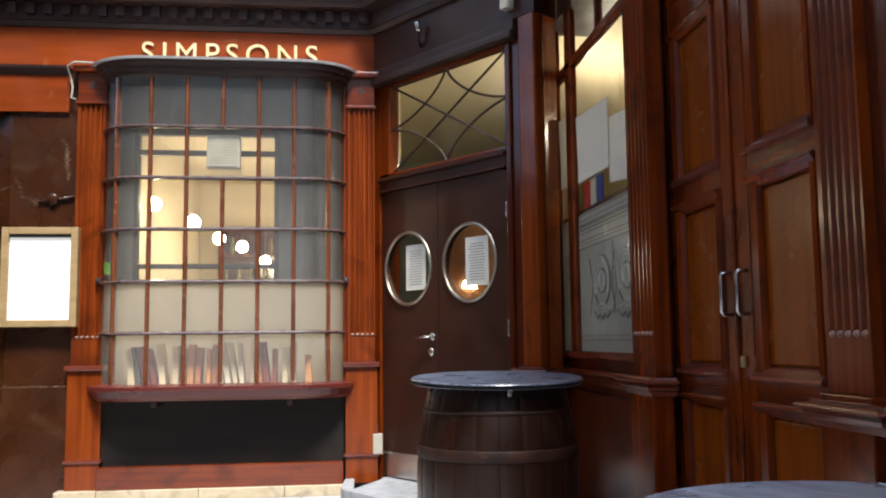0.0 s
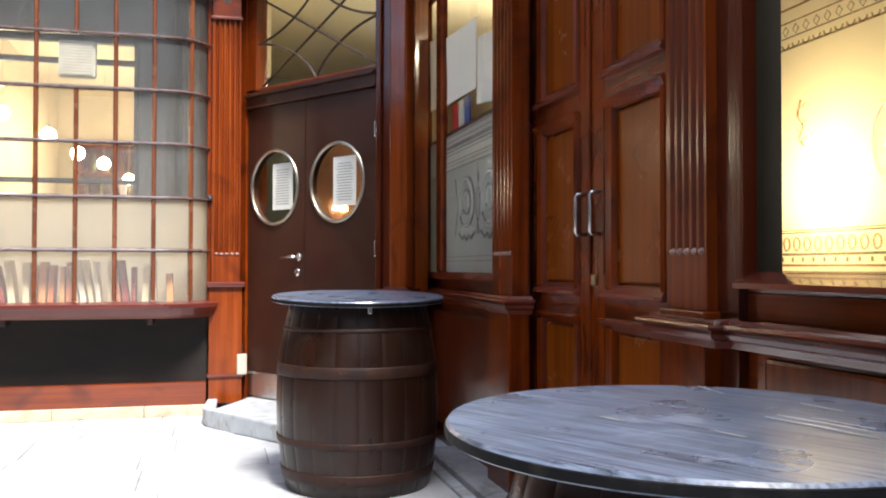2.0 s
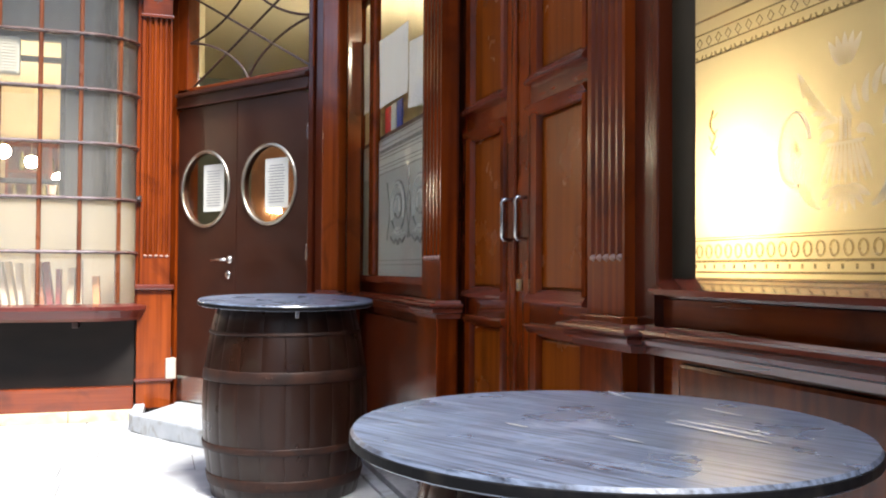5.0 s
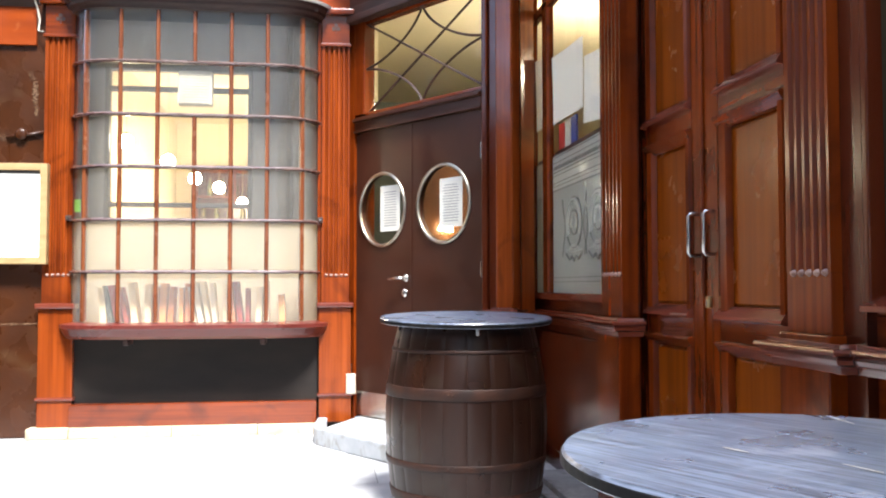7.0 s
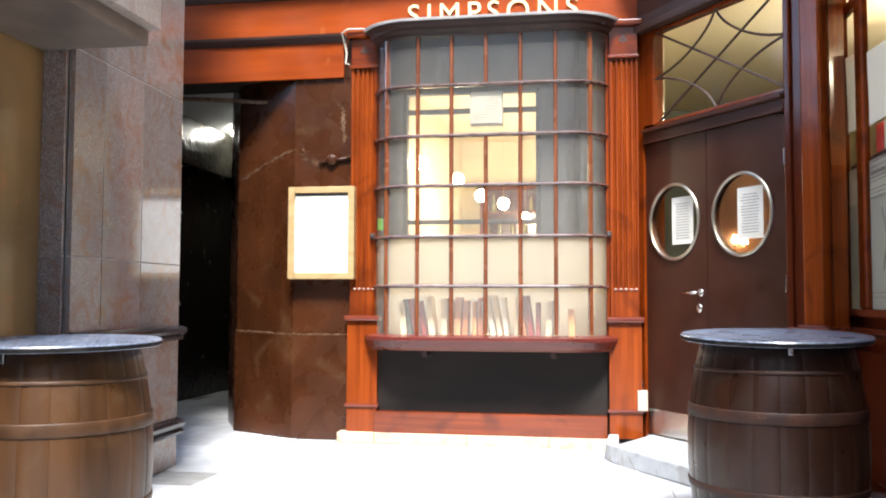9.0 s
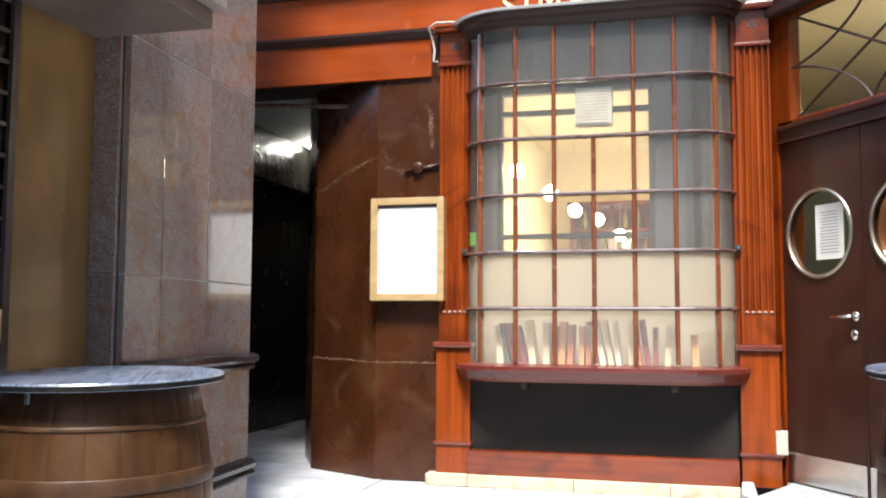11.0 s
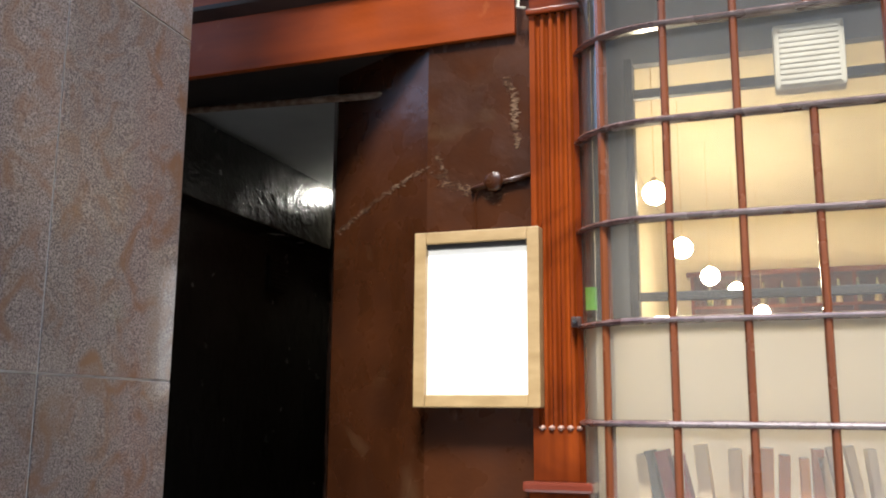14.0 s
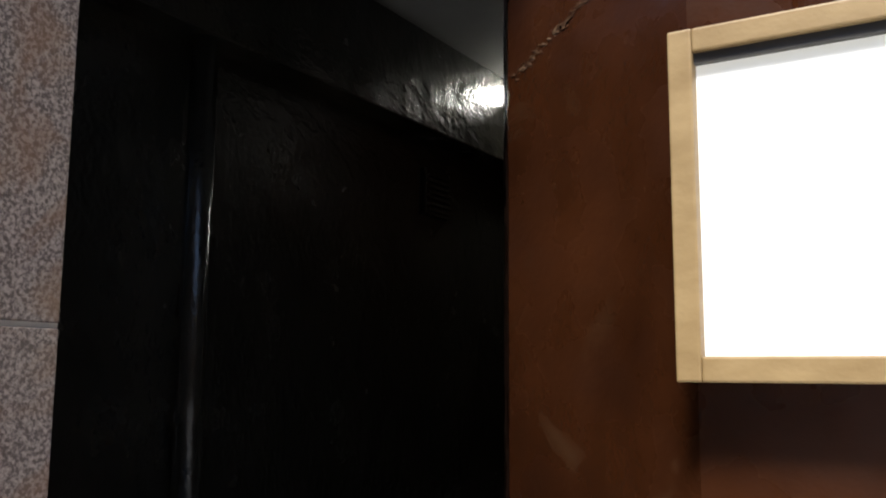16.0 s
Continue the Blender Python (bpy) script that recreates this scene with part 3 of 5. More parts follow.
bm = box(3.6, 3.7, -2.8, 13.9, 0.08, 2.72)
box(1.73, 3.6, -2.8, -2.7, 0.08, 2.72, 0, bm)
box(0.45, 0.55, 8.3, 13.9, 0.08, 2.72, 0, bm)
solid("wall_saloon", bm, OLIVE_WALL, "olive green saloon wall", "wall")
bm = box(3.58, 3.7, -2.8, 13.9, 2.725, 3.52)
box(1.73, 3.58, -2.8, -2.68, 2.725, 3.52, 0, bm)
box(0.44, 0.56, 8.3, 13.9, 2.725, 3.52, 0, bm)
solid("wall_saloon_frieze", bm, CEILING, "cream band above the olive saloon wall", "wall")

# Made-up partition; it stops the saloon globes lighting the etched pane.
bm = box(1.73, 3.58, 2.40, 2.48, 0.08, 3.52)
solid("wall_snug", bm, CREAM_WALL, "added cream partition keeping saloon light off the etched window", "wall")

ORANGE_WALL = material("orange_brown_bar_panelling", (0.06, 0.020, 0.007), 0.4, 0, (0.13, 0.048, 0.016), (5, 5, 3), 6, 0.3, 0.7, 0.05, 60)
GREEN_DARK = material("dim_lobby_green_grey", (0.035, 0.042, 0.034), 0.5, 0, (0.06, 0.068, 0.055), (2, 2, 2), 6, 0.3, 0.7, 0.05, 60)
# Added dark board in place of the lobby's dimness behind the left porthole.
solid("lobby_screen", box(0.30, 0.97, 8.20, 8.26, 0.08, 2.75), GREEN_DARK, "added green-grey board for the dim lobby behind the left porthole", "screen")
solid("lobby_panelling", box(0.97, 1.72, 8.40, 8.46, 0.08, 2.75), ORANGE_WALL, "warm orange-brown panelling inside the angled door", "panelling")

# passage
bm = box(-4.55, -4.36, 5.0, 13.0, 0, 3.2)
solid("wall_passage_west", bm, BLACK_PAINT, "lumpy glossy black painted passage wall", "wall")
bm = box(-4.36, -4.22, 5.6, 13.0, 2.46, 2.96, 0.01)
solid("passage_beam", bm, BLACK_PAINT, "boxed beam painted glossy black along the passage", "beam")
bm = box(-4.55, -2.2, 7.05, 13.0, 3.0, 3.1)
solid("passage_ceiling", bm, PASSAGE_CEILING, "grey painted passage ceiling", "ceiling")
bm = box(-4.55, -2.2, 12.9, 13.0, 0, 3.2)
solid("wall_passage_end", bm, BLACK_PAINT, "black painted end of the passage", "wall")
bm = prism([(-1.912, 6.79), (-2.385, 6.79), (-2.97, 7.09), (-3.25, 7.6), (-3.25, 12.9), (-2.2, 12.9), (-2.2, 7.3), (-1.912, 7.3)], 0, 3.1)
brown = solid("wall_passage_east", bm, BROWN_PAINT, "lumpy wall painted glossy dark brown beside the passage", "wall")
bm = prism([(-1.912, 6.775), (-2.385, 6.775), (-2.985, 7.083), (-2.97, 7.10), (-2.38, 6.80), (-1.912, 6.80)], 0, 0.80, 0.005)
solid("wall_base_course", bm, BROWN_PAINT, "chipped thicker brown plaster at the wall's foot", "wall base")

# granite building
bm = box(-4.36, -2.765, 4.24, 5.54, 0, 7.5)
box(-4.36, -3.2, -2.8, 4.24, 0, 7.5, 0, bm)
solid("wall_west", bm, GROUT, "masonry behind the granite cladding", "wall")


# ---- pilasters ----
def fluted(w, d, count, z0, z1, m):
    """A shaft with a fluted face; its face looks along -y of m."""
    pts = [(0, d)]
    pts.append((0, 0))
    land = w * 0.11
    step = (w - land) / count
    for i in range(count):
        a, b = land + i * step, land + (i + 1) * step - land * 0.55
        if i == 0:
            pts.append((a, 0))
        for k in range(1, 6):
            t = k / 6
            pts.append((a + (b - a) * t, 0.017 * math.sin(math.pi * t)))
        pts.append((b, 0))
        if i < count - 1:
            pts.append((land + (i + 1) * step, 0))
    pts += [(w, 0), (w, d)]
    return prism(pts, z0, z1, 0, None, m)


def pilaster(m, w, label, foot=True, top=3.14, ledge=0.95, flute0=1.15, wood=MAHOGANY):
    p = thing("pilaster", m.translation, label, "pilaster", "pilasters of the pub front", "structure")
    d = 0.075
    part("plinth", box(-0.015, w + 0.015, -0.02, d, 0.075 if foot else 0.0, ledge - 0.04 if foot else ledge, 0.006, None, m), wood, p)
    if foot:
        part("foot_ledge", box(-0.028, w + 0.028, -0.035, d, 0.262, 0.286, 0.008, None, m), LEDGE_WOOD, p)
        part("plinth_moulding", box(-0.035, w + 0.035, -0.045, d, ledge - 0.04, ledge, 0.012, None, m), LEDGE_WOOD, p)
    part("shaft_base", box(0, w, 0, d, ledge, flute0, 0.003, None, m), wood, p)
    part("shaft", fluted(w, d, 5, flute0, top - 0.28, m), wood, p, "fluted shaft")
    bm = bmesh.new()
    for i in range(5):
        lathe([(0.002, -0.011), (0.013, -0.004), (0.014, 0.004), (0.004, 0.011)], 10, bm, m @ Matrix.Translation((w * 0.11 + (i + 0.4) * w * 0.89 / 5, 0.002, flute0)))
    part("bead_row", bm, BEAD, p, "row of worn flute stops, paled to show highlights", True)
    part("necking", box(-0.012, w + 0.012, -0.016, d, top - 0.285, top - 0.26, 0.006, None, m), MAHOGANY_SIDE, p)
    part("cap_block", box(0, w, -0.004, d, top - 0.26, top - 0.05, 0.003, None, m), MAHOGANY_SIDE, p)
    part("cap_moulding", box(-0.035, w + 0.035, -0.05, d, top - 0.05, top - 0.004, 0.012, None, m), MAHOGANY_SIDE, p)
    bm = bmesh.new()
    for dx, dz in ((-0.018, 0), (0.018, 0), (0, 0.026)):
        lathe([(0.014, -0.003), (0.014, 0.003)], 12, bm, m @ Matrix.Translation((w / 2 + dx, -0.005, top - 0.15 + dz)) @ pose(0, 0, 0, 90))
    box(w / 2 - 0.003, w / 2 + 0.003, -0.008, 0, top - 0.185, top - 0.145, 0, bm, m)
    part("trefoil", bm, DARK_WOOD, p, "small dark trefoil")
    return p


pilaster(Matrix.Translation((-1.915, FACE, 0)), 0.205, "fluted red mahogany pilaster beside the brown wall", wood=PILASTER_WOOD)
pilaster(Matrix.Translation((0.05, FACE, 0)), 0.205, "fluted red mahogany pilaster beside the angled door", wood=PILASTER_WOOD)
EASTM = Matrix.Rotation(radians(-90), 4, "Z")   # in it, x runs to -y of the court and -y faces the court (-x)
pilaster(Matrix.Translation((1.375, 4.175, 0)) @ EASTM, 0.30, "broad fluted mahogany pilaster between window and side door", False, 3.14, 0.93, 1.12)
pilaster(Matrix.Translation((1.465, 2.61, 0)) @ EASTM, 0.24, "fluted mahogany pilaster beside the etched window", False, 3.14, 0.93, 1.105)

# ---- bay window ----
def bay_path(out=0.0, n=7):
    x0, x1, back, front, r = -1.715, 0.025, 6.80, 6.55, 0.34
    pts = []
    for k in range(n + 1):
        a = math.pi / 2 * k / n
        pts.append((x0 + r - (r + out) * math.cos(a), back - (back - front + out) * math.sin(a)))
    for k in range(n + 1):
        a = math.pi / 2 * (1 - k / n)
        pts.append((x1 - r + (r + out) * math.cos(a), back - (back - front + out) * math.sin(a)))
    return pts


bay = thing("bay_window", (-0.845, 6.7, 0.70), "bow-cornered mahogany bay window with forty-eight small panes", "bay window", kind="structure")
part("sill", sweep(bay_path(), [(-0.06, 0.70), (0.03, 0.70), (0.055, 0.72), (0.075, 0.765), (0.085, 0.775), (0.085, 0.80), (0.0, 0.815), (-0.06, 0.815)]), SILL_WOOD, bay, "moulded red-brown sill", False)
part("head", sweep(bay_path(), [(-0.05, 3.03), (0.02, 3.03), (0.03, 3.05), (0.055, 3.065), (0.06, 3.085), (0.085, 3.10), (0.095, 3.122), (-0.05, 3.122)]), DARK_WOOD, bay, "moulded dark head")
part("lead_roof", sweep(bay_path(), [(-0.25, 3.123), (0.11, 3.123), (0.115, 3.14), (-0.25, 3.155)]), LEAD, bay, "pale lead-covered edge")
bm = prism([(x, y) for x, y in bay_path(0.1)], 3.1235, 3.135)
part("roof", bm, LEAD, bay)
for x in (-1.31, -0.36):
    part("sill_bracket", box(x - 0.022, x + 0.022, 6.62, 6.778, 0.65, 0.698, 0.012), DARK_WOOD, bay)
bm = prism(bay_path(-0.01), 0.705, 0.80)
part("sill_board", bm, MAHOGANY_SIDE, bay, "inner sill board")
BARS = [0.815, 1.171, 1.535, 1.91, 2.28, 2.655, 3.03]
for z in BARS[1:-1]:
    part("glazing_bar", sweep(bay_path(), [(-0.02, z - 0.013), (0.012, z - 0.013), (0.024, z - 0.008), (0.028, z), (0.022, z + 0.008), (0.008, z + 0.0135), (-0.02, z + 0.0135)]), BAR_WOOD, bay)


def bay_at(s):
    """Plan point and outward normal on the glazing line at x = s."""
    path = bay_path(0, 24)
    for (ax, ay), (bx, by) in zip(path, path[1:]):
        if ax - 1e-6 <= s <= bx + 1e-6:
            t = (s - ax) / max(1e-9, bx - ax)
            d = Vector((bx - ax, by - ay)).normalized()
            return ax + t * (bx - ax), ay + t * (by - ay), Vector((d.y, -d.x))
    return None


MULL = [-1.60, -1.353, -1.099, -0.845, -0.591, -0.337, -0.09]
for i, s in enumerate(MULL):
    x, y, nrm = bay_at(s)
    m = Matrix.Translation((x, y, 0)) @ Matrix.Rotation(math.atan2(nrm.y, nrm.x) + math.pi / 2, 4, "Z")
    for r in range(6):
        if i == 3 and r == 4:
            continue
        prof = [(-0.0145, 0.02), (-0.0145, -0.006), (-0.007, -0.017), (0.007, -0.017), (0.0145, -0.006), (0.0145, 0.02)]
        part("mullion", prism(prof, BARS[r] + 0.008, BARS[r + 1] - 0.008, 0, None, m), MULLION_WOOD, bay)
for x0 in (-1.735, 0.02):
    part("side_post", box(x0, x0 + 0.025, 6.735, 6.80, 0.815, 3.03, 0.003), MAHOGANY, bay)
edges = [-1.712] + MULL + [0.022]
for r in range(6):
    mat = HAZY if r == 0 else FILM if r == 1 else BAY_GLASS
    for c in range(8):
        a, b = edges[c], edges[c + 1]
        if r == 4 and c == 4:
            continue
        if r == 4 and c == 3:
            b = edges[c + 2]
        steps = 5 if (c < 2 or c > 5) else 1
        bm = bmesh.new()
        cols = []
        for k in range(steps + 1):
            x, y, nrm = bay_at(a + (b - a) * k / steps)
            tip = random.uniform(-0.0012, 0.0012)
            cols.append([bm.verts.new((x, y + tip, BARS[r])), bm.verts.new((x, y - tip, BARS[r + 1]))])
        for p, q in zip(cols, cols[1:]):
            bm.faces.new((p[0], q[0], q[1], p[1]))
        pane = pane_part("pane", bm, mat, bay, "hazy pane" if r == 0 else "frosted cream pane" if r == 1 else "", (-0.35 if c < 4 else 0.35, -1, 0), True)
        pane.visible_shadow = r == 1

# inner joinery behind the bay
bm = box(-1.71, -1.53, 7.03, 7.09, 1.56, 3.1)
box(-0.51, 0.02, 7.03, 7.09, 1.56, 3.1, 0, bm)
box(-1.53, -0.51, 7.03, 7.09, 2.70, 3.1, 0, bm)
solid("inner_partition", bm, GREY_BOARD, "dark grey partition, its streaks standing for pane reflections", "partition")
back = thing("shelf_back", (-0.845, 7.0, 0.81), "glowing frosted cream screen behind the window books", "screen", kind="structure")
bm = bmesh.new()
bm.faces.new([bm.verts.new(c) for c in ((-1.71, 7.0, 0.80), (0.02, 7.0, 0.80), (0.02, 7.0, 1.56), (-1.71, 7.0, 1.56))])
pane_part("screen", bm, BACK_FILM, back, "", (0, -1, 0))
part("rail", box(-1.71, 0.02, 6.99, 7.02, 1.55, 1.575, 0.003), INNER_DARK, back)
bm = box(-1.53, -0.51, 7.02, 7.06, 2.54, 2.58, 0.004)
box(-1.53, -0.51, 7.02, 7.06, 1.665, 1.70, 0.004, bm)
box(-0.51, -0.475, 7.008, 7.029, 1.58, 2.72, 0.004, bm)
box(-1.565, -1.53, 7.008, 7.029, 1.58, 2.72, 0.004, bm)
box(-0.215, -0.17, 7.008, 7.029, 1.58, 3.07, 0.004, bm)
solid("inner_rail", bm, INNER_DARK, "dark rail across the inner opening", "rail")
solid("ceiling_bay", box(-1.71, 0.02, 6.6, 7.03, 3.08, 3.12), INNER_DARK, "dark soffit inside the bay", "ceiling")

# ventilator in the bay
fan = thing("window_ventilator", (-0.845, 6.53, 2.36), "square yellowed-white plastic louvred window ventilator", "ventilator")
part("case", box(-0.965, -0.725, 6.575, 6.65, 2.355, 2.605, 0.012), WHITE_PLASTIC, fan)
for i in range(11):
    part("louvre", box(-0.945, -0.745, 6.569, 6.582, 2.370 + i * 0.0202, 2.385 + i * 0.0202, 0.003), WHITE_PLASTIC, fan)
for x in (-1.735, 0.04):
    k = thing("hook", (x, 6.72, 1.55), "small dark iron shutter hook on the pilaster", "hook", "shutter hooks")
    part("plate", box(x - 0.02, x + 0.02, 6.715, 6.738, 1.535, 1.575, 0.004), DARK_WOOD, k)
    part("stud", tube([(x, 6.72, 1.555), (x, 6.69, 1.555)], 0.008), STEEL, k)

# fascia letters
def lettering(text, at, size, mat, turn=(90, 0, 0), depth=0.006, spacing=1.0):
    cu = bpy.data.curves.new("letters", "FONT")
    cu.body, cu.size, cu.extrude, cu.space_character = text, size, depth, spacing
    ob = new("tmp_letters", cu)
    dg = bpy.context.evaluated_depsgraph_get()
    me = bpy.data.meshes.new_from_object(ob.evaluated_get(dg))
    bpy.data.objects.remove(ob)
    b = bmesh.new()
    b.from_mesh(me)
    bpy.data.meshes.remove(me)
    b.transform(pose(*at, *turn))
    return b


name_sign = thing("name_lettering", (-0.82, 6.77, 3.2), "gilded raised capital letters on the red fascia", "lettering")
bm = lettering("SIMPSONS", (0, 0, 0), 0.235, GOLD, (90, 0, 0), 0.008, 1.35)
xs = [v.co.x for v in bm.verts]
w = max(xs) - min(xs)
bm.transform(Matrix.Translation((-1.475, 6.766, 3.185)) @ Matrix.Diagonal((1.30 / w, 1, 1, 1)) @ Matrix.Translation((-min(xs), 0, 0)))
part("letters", bm, GOLD, name_sign)

# ---- double door of the angled front ----
def round_leaf(u0, u1, z0, z1, cu, cz, ru, rz):
    """A door leaf with a round hole through it."""
    b = bmesh.new()
    n = 64
    loops = []
    for v in (-0.012, 0.035):
        inner, outer = [], []
        for k in range(n):
            a = 2 * math.pi * k / n
            c, s = math.cos(a), math.sin(a)
            inner.append(b.verts.new((cu + ru * c, v, cz + rz * s)))
            t = min(((u1 - cu) / c if c > 1e-9 else (u0 - cu) / c if c < -1e-9 else 1e9), ((z1 - cz) / s if s > 1e-9 else (z0 - cz) / s if s < -1e-9 else 1e9))
            outer.append(b.verts.new((cu + t * c, v, cz + t * s)))
        loops.append((inner, outer))
        for k in range(n):
            b.faces.new((inner[k], inner[(k + 1) % n], outer[(k + 1) % n], outer[k]))
    for j in (0, 1):
        p, q = loops[0][j], loops[1][j]
        for k in range(n):
            b.faces.new((p[k], p[(k + 1) % n], q[(k + 1) % n], q[k]))
    b.transform(DW)
    return b


def round_ring(cu, cz, ru, rz, r, v):
    return tube([(cu + ru * math.cos(2 * math.pi * k / 48), v, cz + rz * math.sin(2 * math.pi * k / 48)) for k in range(48)], r, None, 8, True, DW)


for side, (u0, u1, cu, label) in enumerate(((0.004, 0.632, 0.307, "plain dark brown door leaf with a round window and lever handle"), (0.637, 1.333, 0.960, "plain dark brown door leaf with a round window and steel hinges"))):
    base = DW @ Vector(((u0 + u1) / 2, 0, 0.12))
    leaf = thing("door_1", base, label, "door", "double door leaves", "structure")
    part("leaf", round_leaf(u0, u1, 0.12, 2.204, cu, 1.62, 0.255, 0.258), DOOR_BROWN, leaf)
    part("window_ring", round_ring(cu, 1.62, 0.257, 0.260, 0.0125, -0.014), RING_STEEL, leaf, "worn metal porthole ring", True)
    bm = bmesh.new()
    vs = [bm.verts.new((cu + 0.255 * math.cos(2 * math.pi * k / 40), 0.015, 1.62 + 0.258 * math.sin(2 * math.pi * k / 40))) for k in range(40)]
    bm.faces.new(vs)
    bm.transform(DW)
    pane_part("pane", bm, CLEAR, leaf, "", (-0.7, -0.7, 0)).visible_shadow = False
    part("kick_plate", box(u0 + 0.01, u1 - 0.01, -0.016, -0.011, 0.125, 0.30, 0.002, None, DW), STEEL, leaf, "grey steel kick plate")
    sheet = thing("paper_notice", DW @ Vector((cu, 0.013, 1.5)), "white printed paper notice stuck inside the round glass", "notice", "door notices")
    du = 0.055 if side else 0.068
    part("sheet", box(cu - 0.110 + du, cu + 0.110 + du, 0.006, 0.0075, 1.462, 1.79, 0, None, DW), PAPER, sheet)
    bm = bmesh.new()
    for i in range(14):
        ww = random.uniform(0.06, 0.08)
        box(cu + du - ww, cu + du + ww, 0.0045, 0.006, 1.50 + i * 0.0185, 1.505 + i * 0.0185, 0, bm, DW)
    part("printed_lines", bm, INK, sheet, "rows of small grey print")
    if side == 0:
        h = part("lever_handle", tube([(0.575, -0.02, 1.125), (0.575, -0.06, 1.125), (0.555, -0.066, 1.125), (0.445, -0.066, 1.118)], 0.011, None, 8, False, DW), STEEL, leaf, "chrome lever handle", True)
        part("rose", lathe([(0.028, 0), (0.028, 0.006), (0.02, 0.01)], 24, None, DW @ Matrix.Translation((0.575, -0.012, 1.125)) @ pose(0, 0, 0, 90)), STEEL, leaf, "", True)
        part("lock", lathe([(0.03, 0), (0.03, 0.008), (0.012, 0.012)], 24, None, DW @ Matrix.Translation((0.56, -0.012, 1.02)) @ pose(0, 0, 0, 90)), STEEL, leaf, "round chrome lock", True)
    else:
        for z in (1.174, 1.935):
            part("hinge", box(1.318, 1.342, -0.022, -0.010, z - 0.05, z + 0.05, 0.003, None, DW), STEEL, leaf)
bm = box(0.625, 0.644, -0.016, -0.0125, 0.12, 2.204, 0.003, None, DW)
solid("door_meeting_bead", bm, DOOR_BROWN, "narrow brown bead between the door leaves", "bead")

# fanlight
fl = thing("fanlight", DW @ Vector((0.68, 0, 2.33)), "mahogany fanlight with crossed and curved glazing bars", "fanlight", kind="structure")
U0, U1, Z0, Z1 = 0.115, 1.365, 2.337, 3.012
for name, b4 in (("frame_stile", (0.0, U0, Z0, 3.03)), ("frame_stile", (U1, U1 + 0.02, Z0, 3.03))):
    part(name, box(b4[0], b4[1], -0.03, 0.06, b4[2], b4[3], 0.006, None, DW), MAHOGANY, fl)
part("frame_rail", box(U0, U1, -0.02, 0.05, Z0 - 0.010, Z0 + 0.012, 0.004, None, DW), MAHOGANY_SIDE, fl)
part("frame_rail", box(U0, U1, -0.02, 0.05, Z1 - 0.006, Z1 + 0.018, 0.004, None, DW), MAHOGANY_SIDE, fl)
bm = bmesh.new()
bm.faces.new([bm.verts.new(c) for c in ((U0, 0.02, Z0), (U1, 0.02, Z0), (U1, 0.02, Z1), (U0, 0.02, Z1))])
bm.transform(DW)
pane_part("pane", bm, CLEAR, fl, "", (-0.7, -0.7, 0)).visible_shadow = False
part("glazing_bar", tube([(U0, 0, Z0), (U1, 0, Z1)], 0.009, None, 6, False, DW), DARK_WOOD, fl)
part("glazing_bar", tube([(U0, -0.002, Z1), (U1, -0.002, Z0)], 0.009, None, 6, False, DW), DARK_WOOD, fl)
hu, hz = (U1 - U0) / 2, (Z1 - Z0) / 2
for cu, cz, a0 in ((U0, Z0, 0), (U1, Z0, 90), (U1, Z1, 180), (U0, Z1, 270)):
    arc = []
    for k in range(13):
        a, flat = radians(a0 + 7.5 * k), 1 - 0.11 * math.sin(radians(15 * k))
        arc.append((cu + hu * flat * math.cos(a), -0.004, cz + hz * flat * math.sin(a)))
    part("curved_bar", tube(arc, 0.009, None, 6, False, DW), DARK_WOOD, fl)

# light bracket on the door fascia
lb = thing("light_bracket", DW @ Vector((0.53, -0.05, 3.25)), "small dark bracket lamp on the fascia above the door", "bracket")
part("arm", tube([(0.52, -0.045, 3.21), (0.53, -0.08, 3.24), (0.55, -0.10, 3.30), (0.55, -0.09, 3.35)], 0.011, None, 8, False, DW), DARK_WOOD, lb, "", True)
part("head", lathe([(0.012, -0.045), (0.02, -0.03), (0.02, 0.03), (0.01, 0.04)], 14, None, DW @ Matrix.Translation((0.55, -0.10, 3.34)) @ pose(0, 0, 0, 20)), STEEL, lb, "", True)
ab = thing("alarm_box", DW @ Vector((1.42, -0.06, 3.22)), "small cream alarm box on the corner post", "alarm box")
part("body", box(1.385, 1.455, -0.11, -0.046, 3.22, 3.34, 0.006, None, DW), WHITE_PLASTIC, ab)
bx = thing("door_stop_box", (0.27, 6.72, 0.28), "small white plastic box on the pilaster foot", "junction box")
part("body", box(0.235, 0.305, 6.70, 6.755, 0.28, 0.425, 0.006), WHITE_PLASTIC, bx)
part("stem", tube([(0.27, 6.73, 0.42), (0.27, 6.73, 0.50)], 0.007), STEEL, bx)

# ---- side window beside the angled door ----
WX = 1.415
win = thing("window_1", (WX, 4.95, 1.0), "tall mahogany side window with notices behind etched lower glass", "window", kind="structure")
WY0, WY1 = 4.20, 5.80
part("sill", box(EAST - 0.01, WX + 0.03, WY0, WY1, 0.985, 1.03, 0.01), LEDGE_WOOD, win)
part("stile", box(EAST + 0.004, WX + 0.03, 5.71, 5.80, 1.03, 3.14, 0.01), MAHOGANY, win)
part("stile", box(EAST, WX + 0.03, WY0 - 0.03, WY0 + 0.03, 1.03, 3.14, 0.006), MAHOGANY, win)
part("mullion", box(EAST, WX + 0.03, 5.30, 5.43, 1.03, 3.14, 0.012), MAHOGANY, win)
part("transom", box(EAST, WX + 0.03, WY0, WY1, 2.76, 2.82, 0.012), MAHOGANY_SIDE, win)
part("mullion", box(EAST + 0.01, WX + 0.04, 4.75, 4.78, 2.82, 3.14, 0.006), MAHOGANY, win)
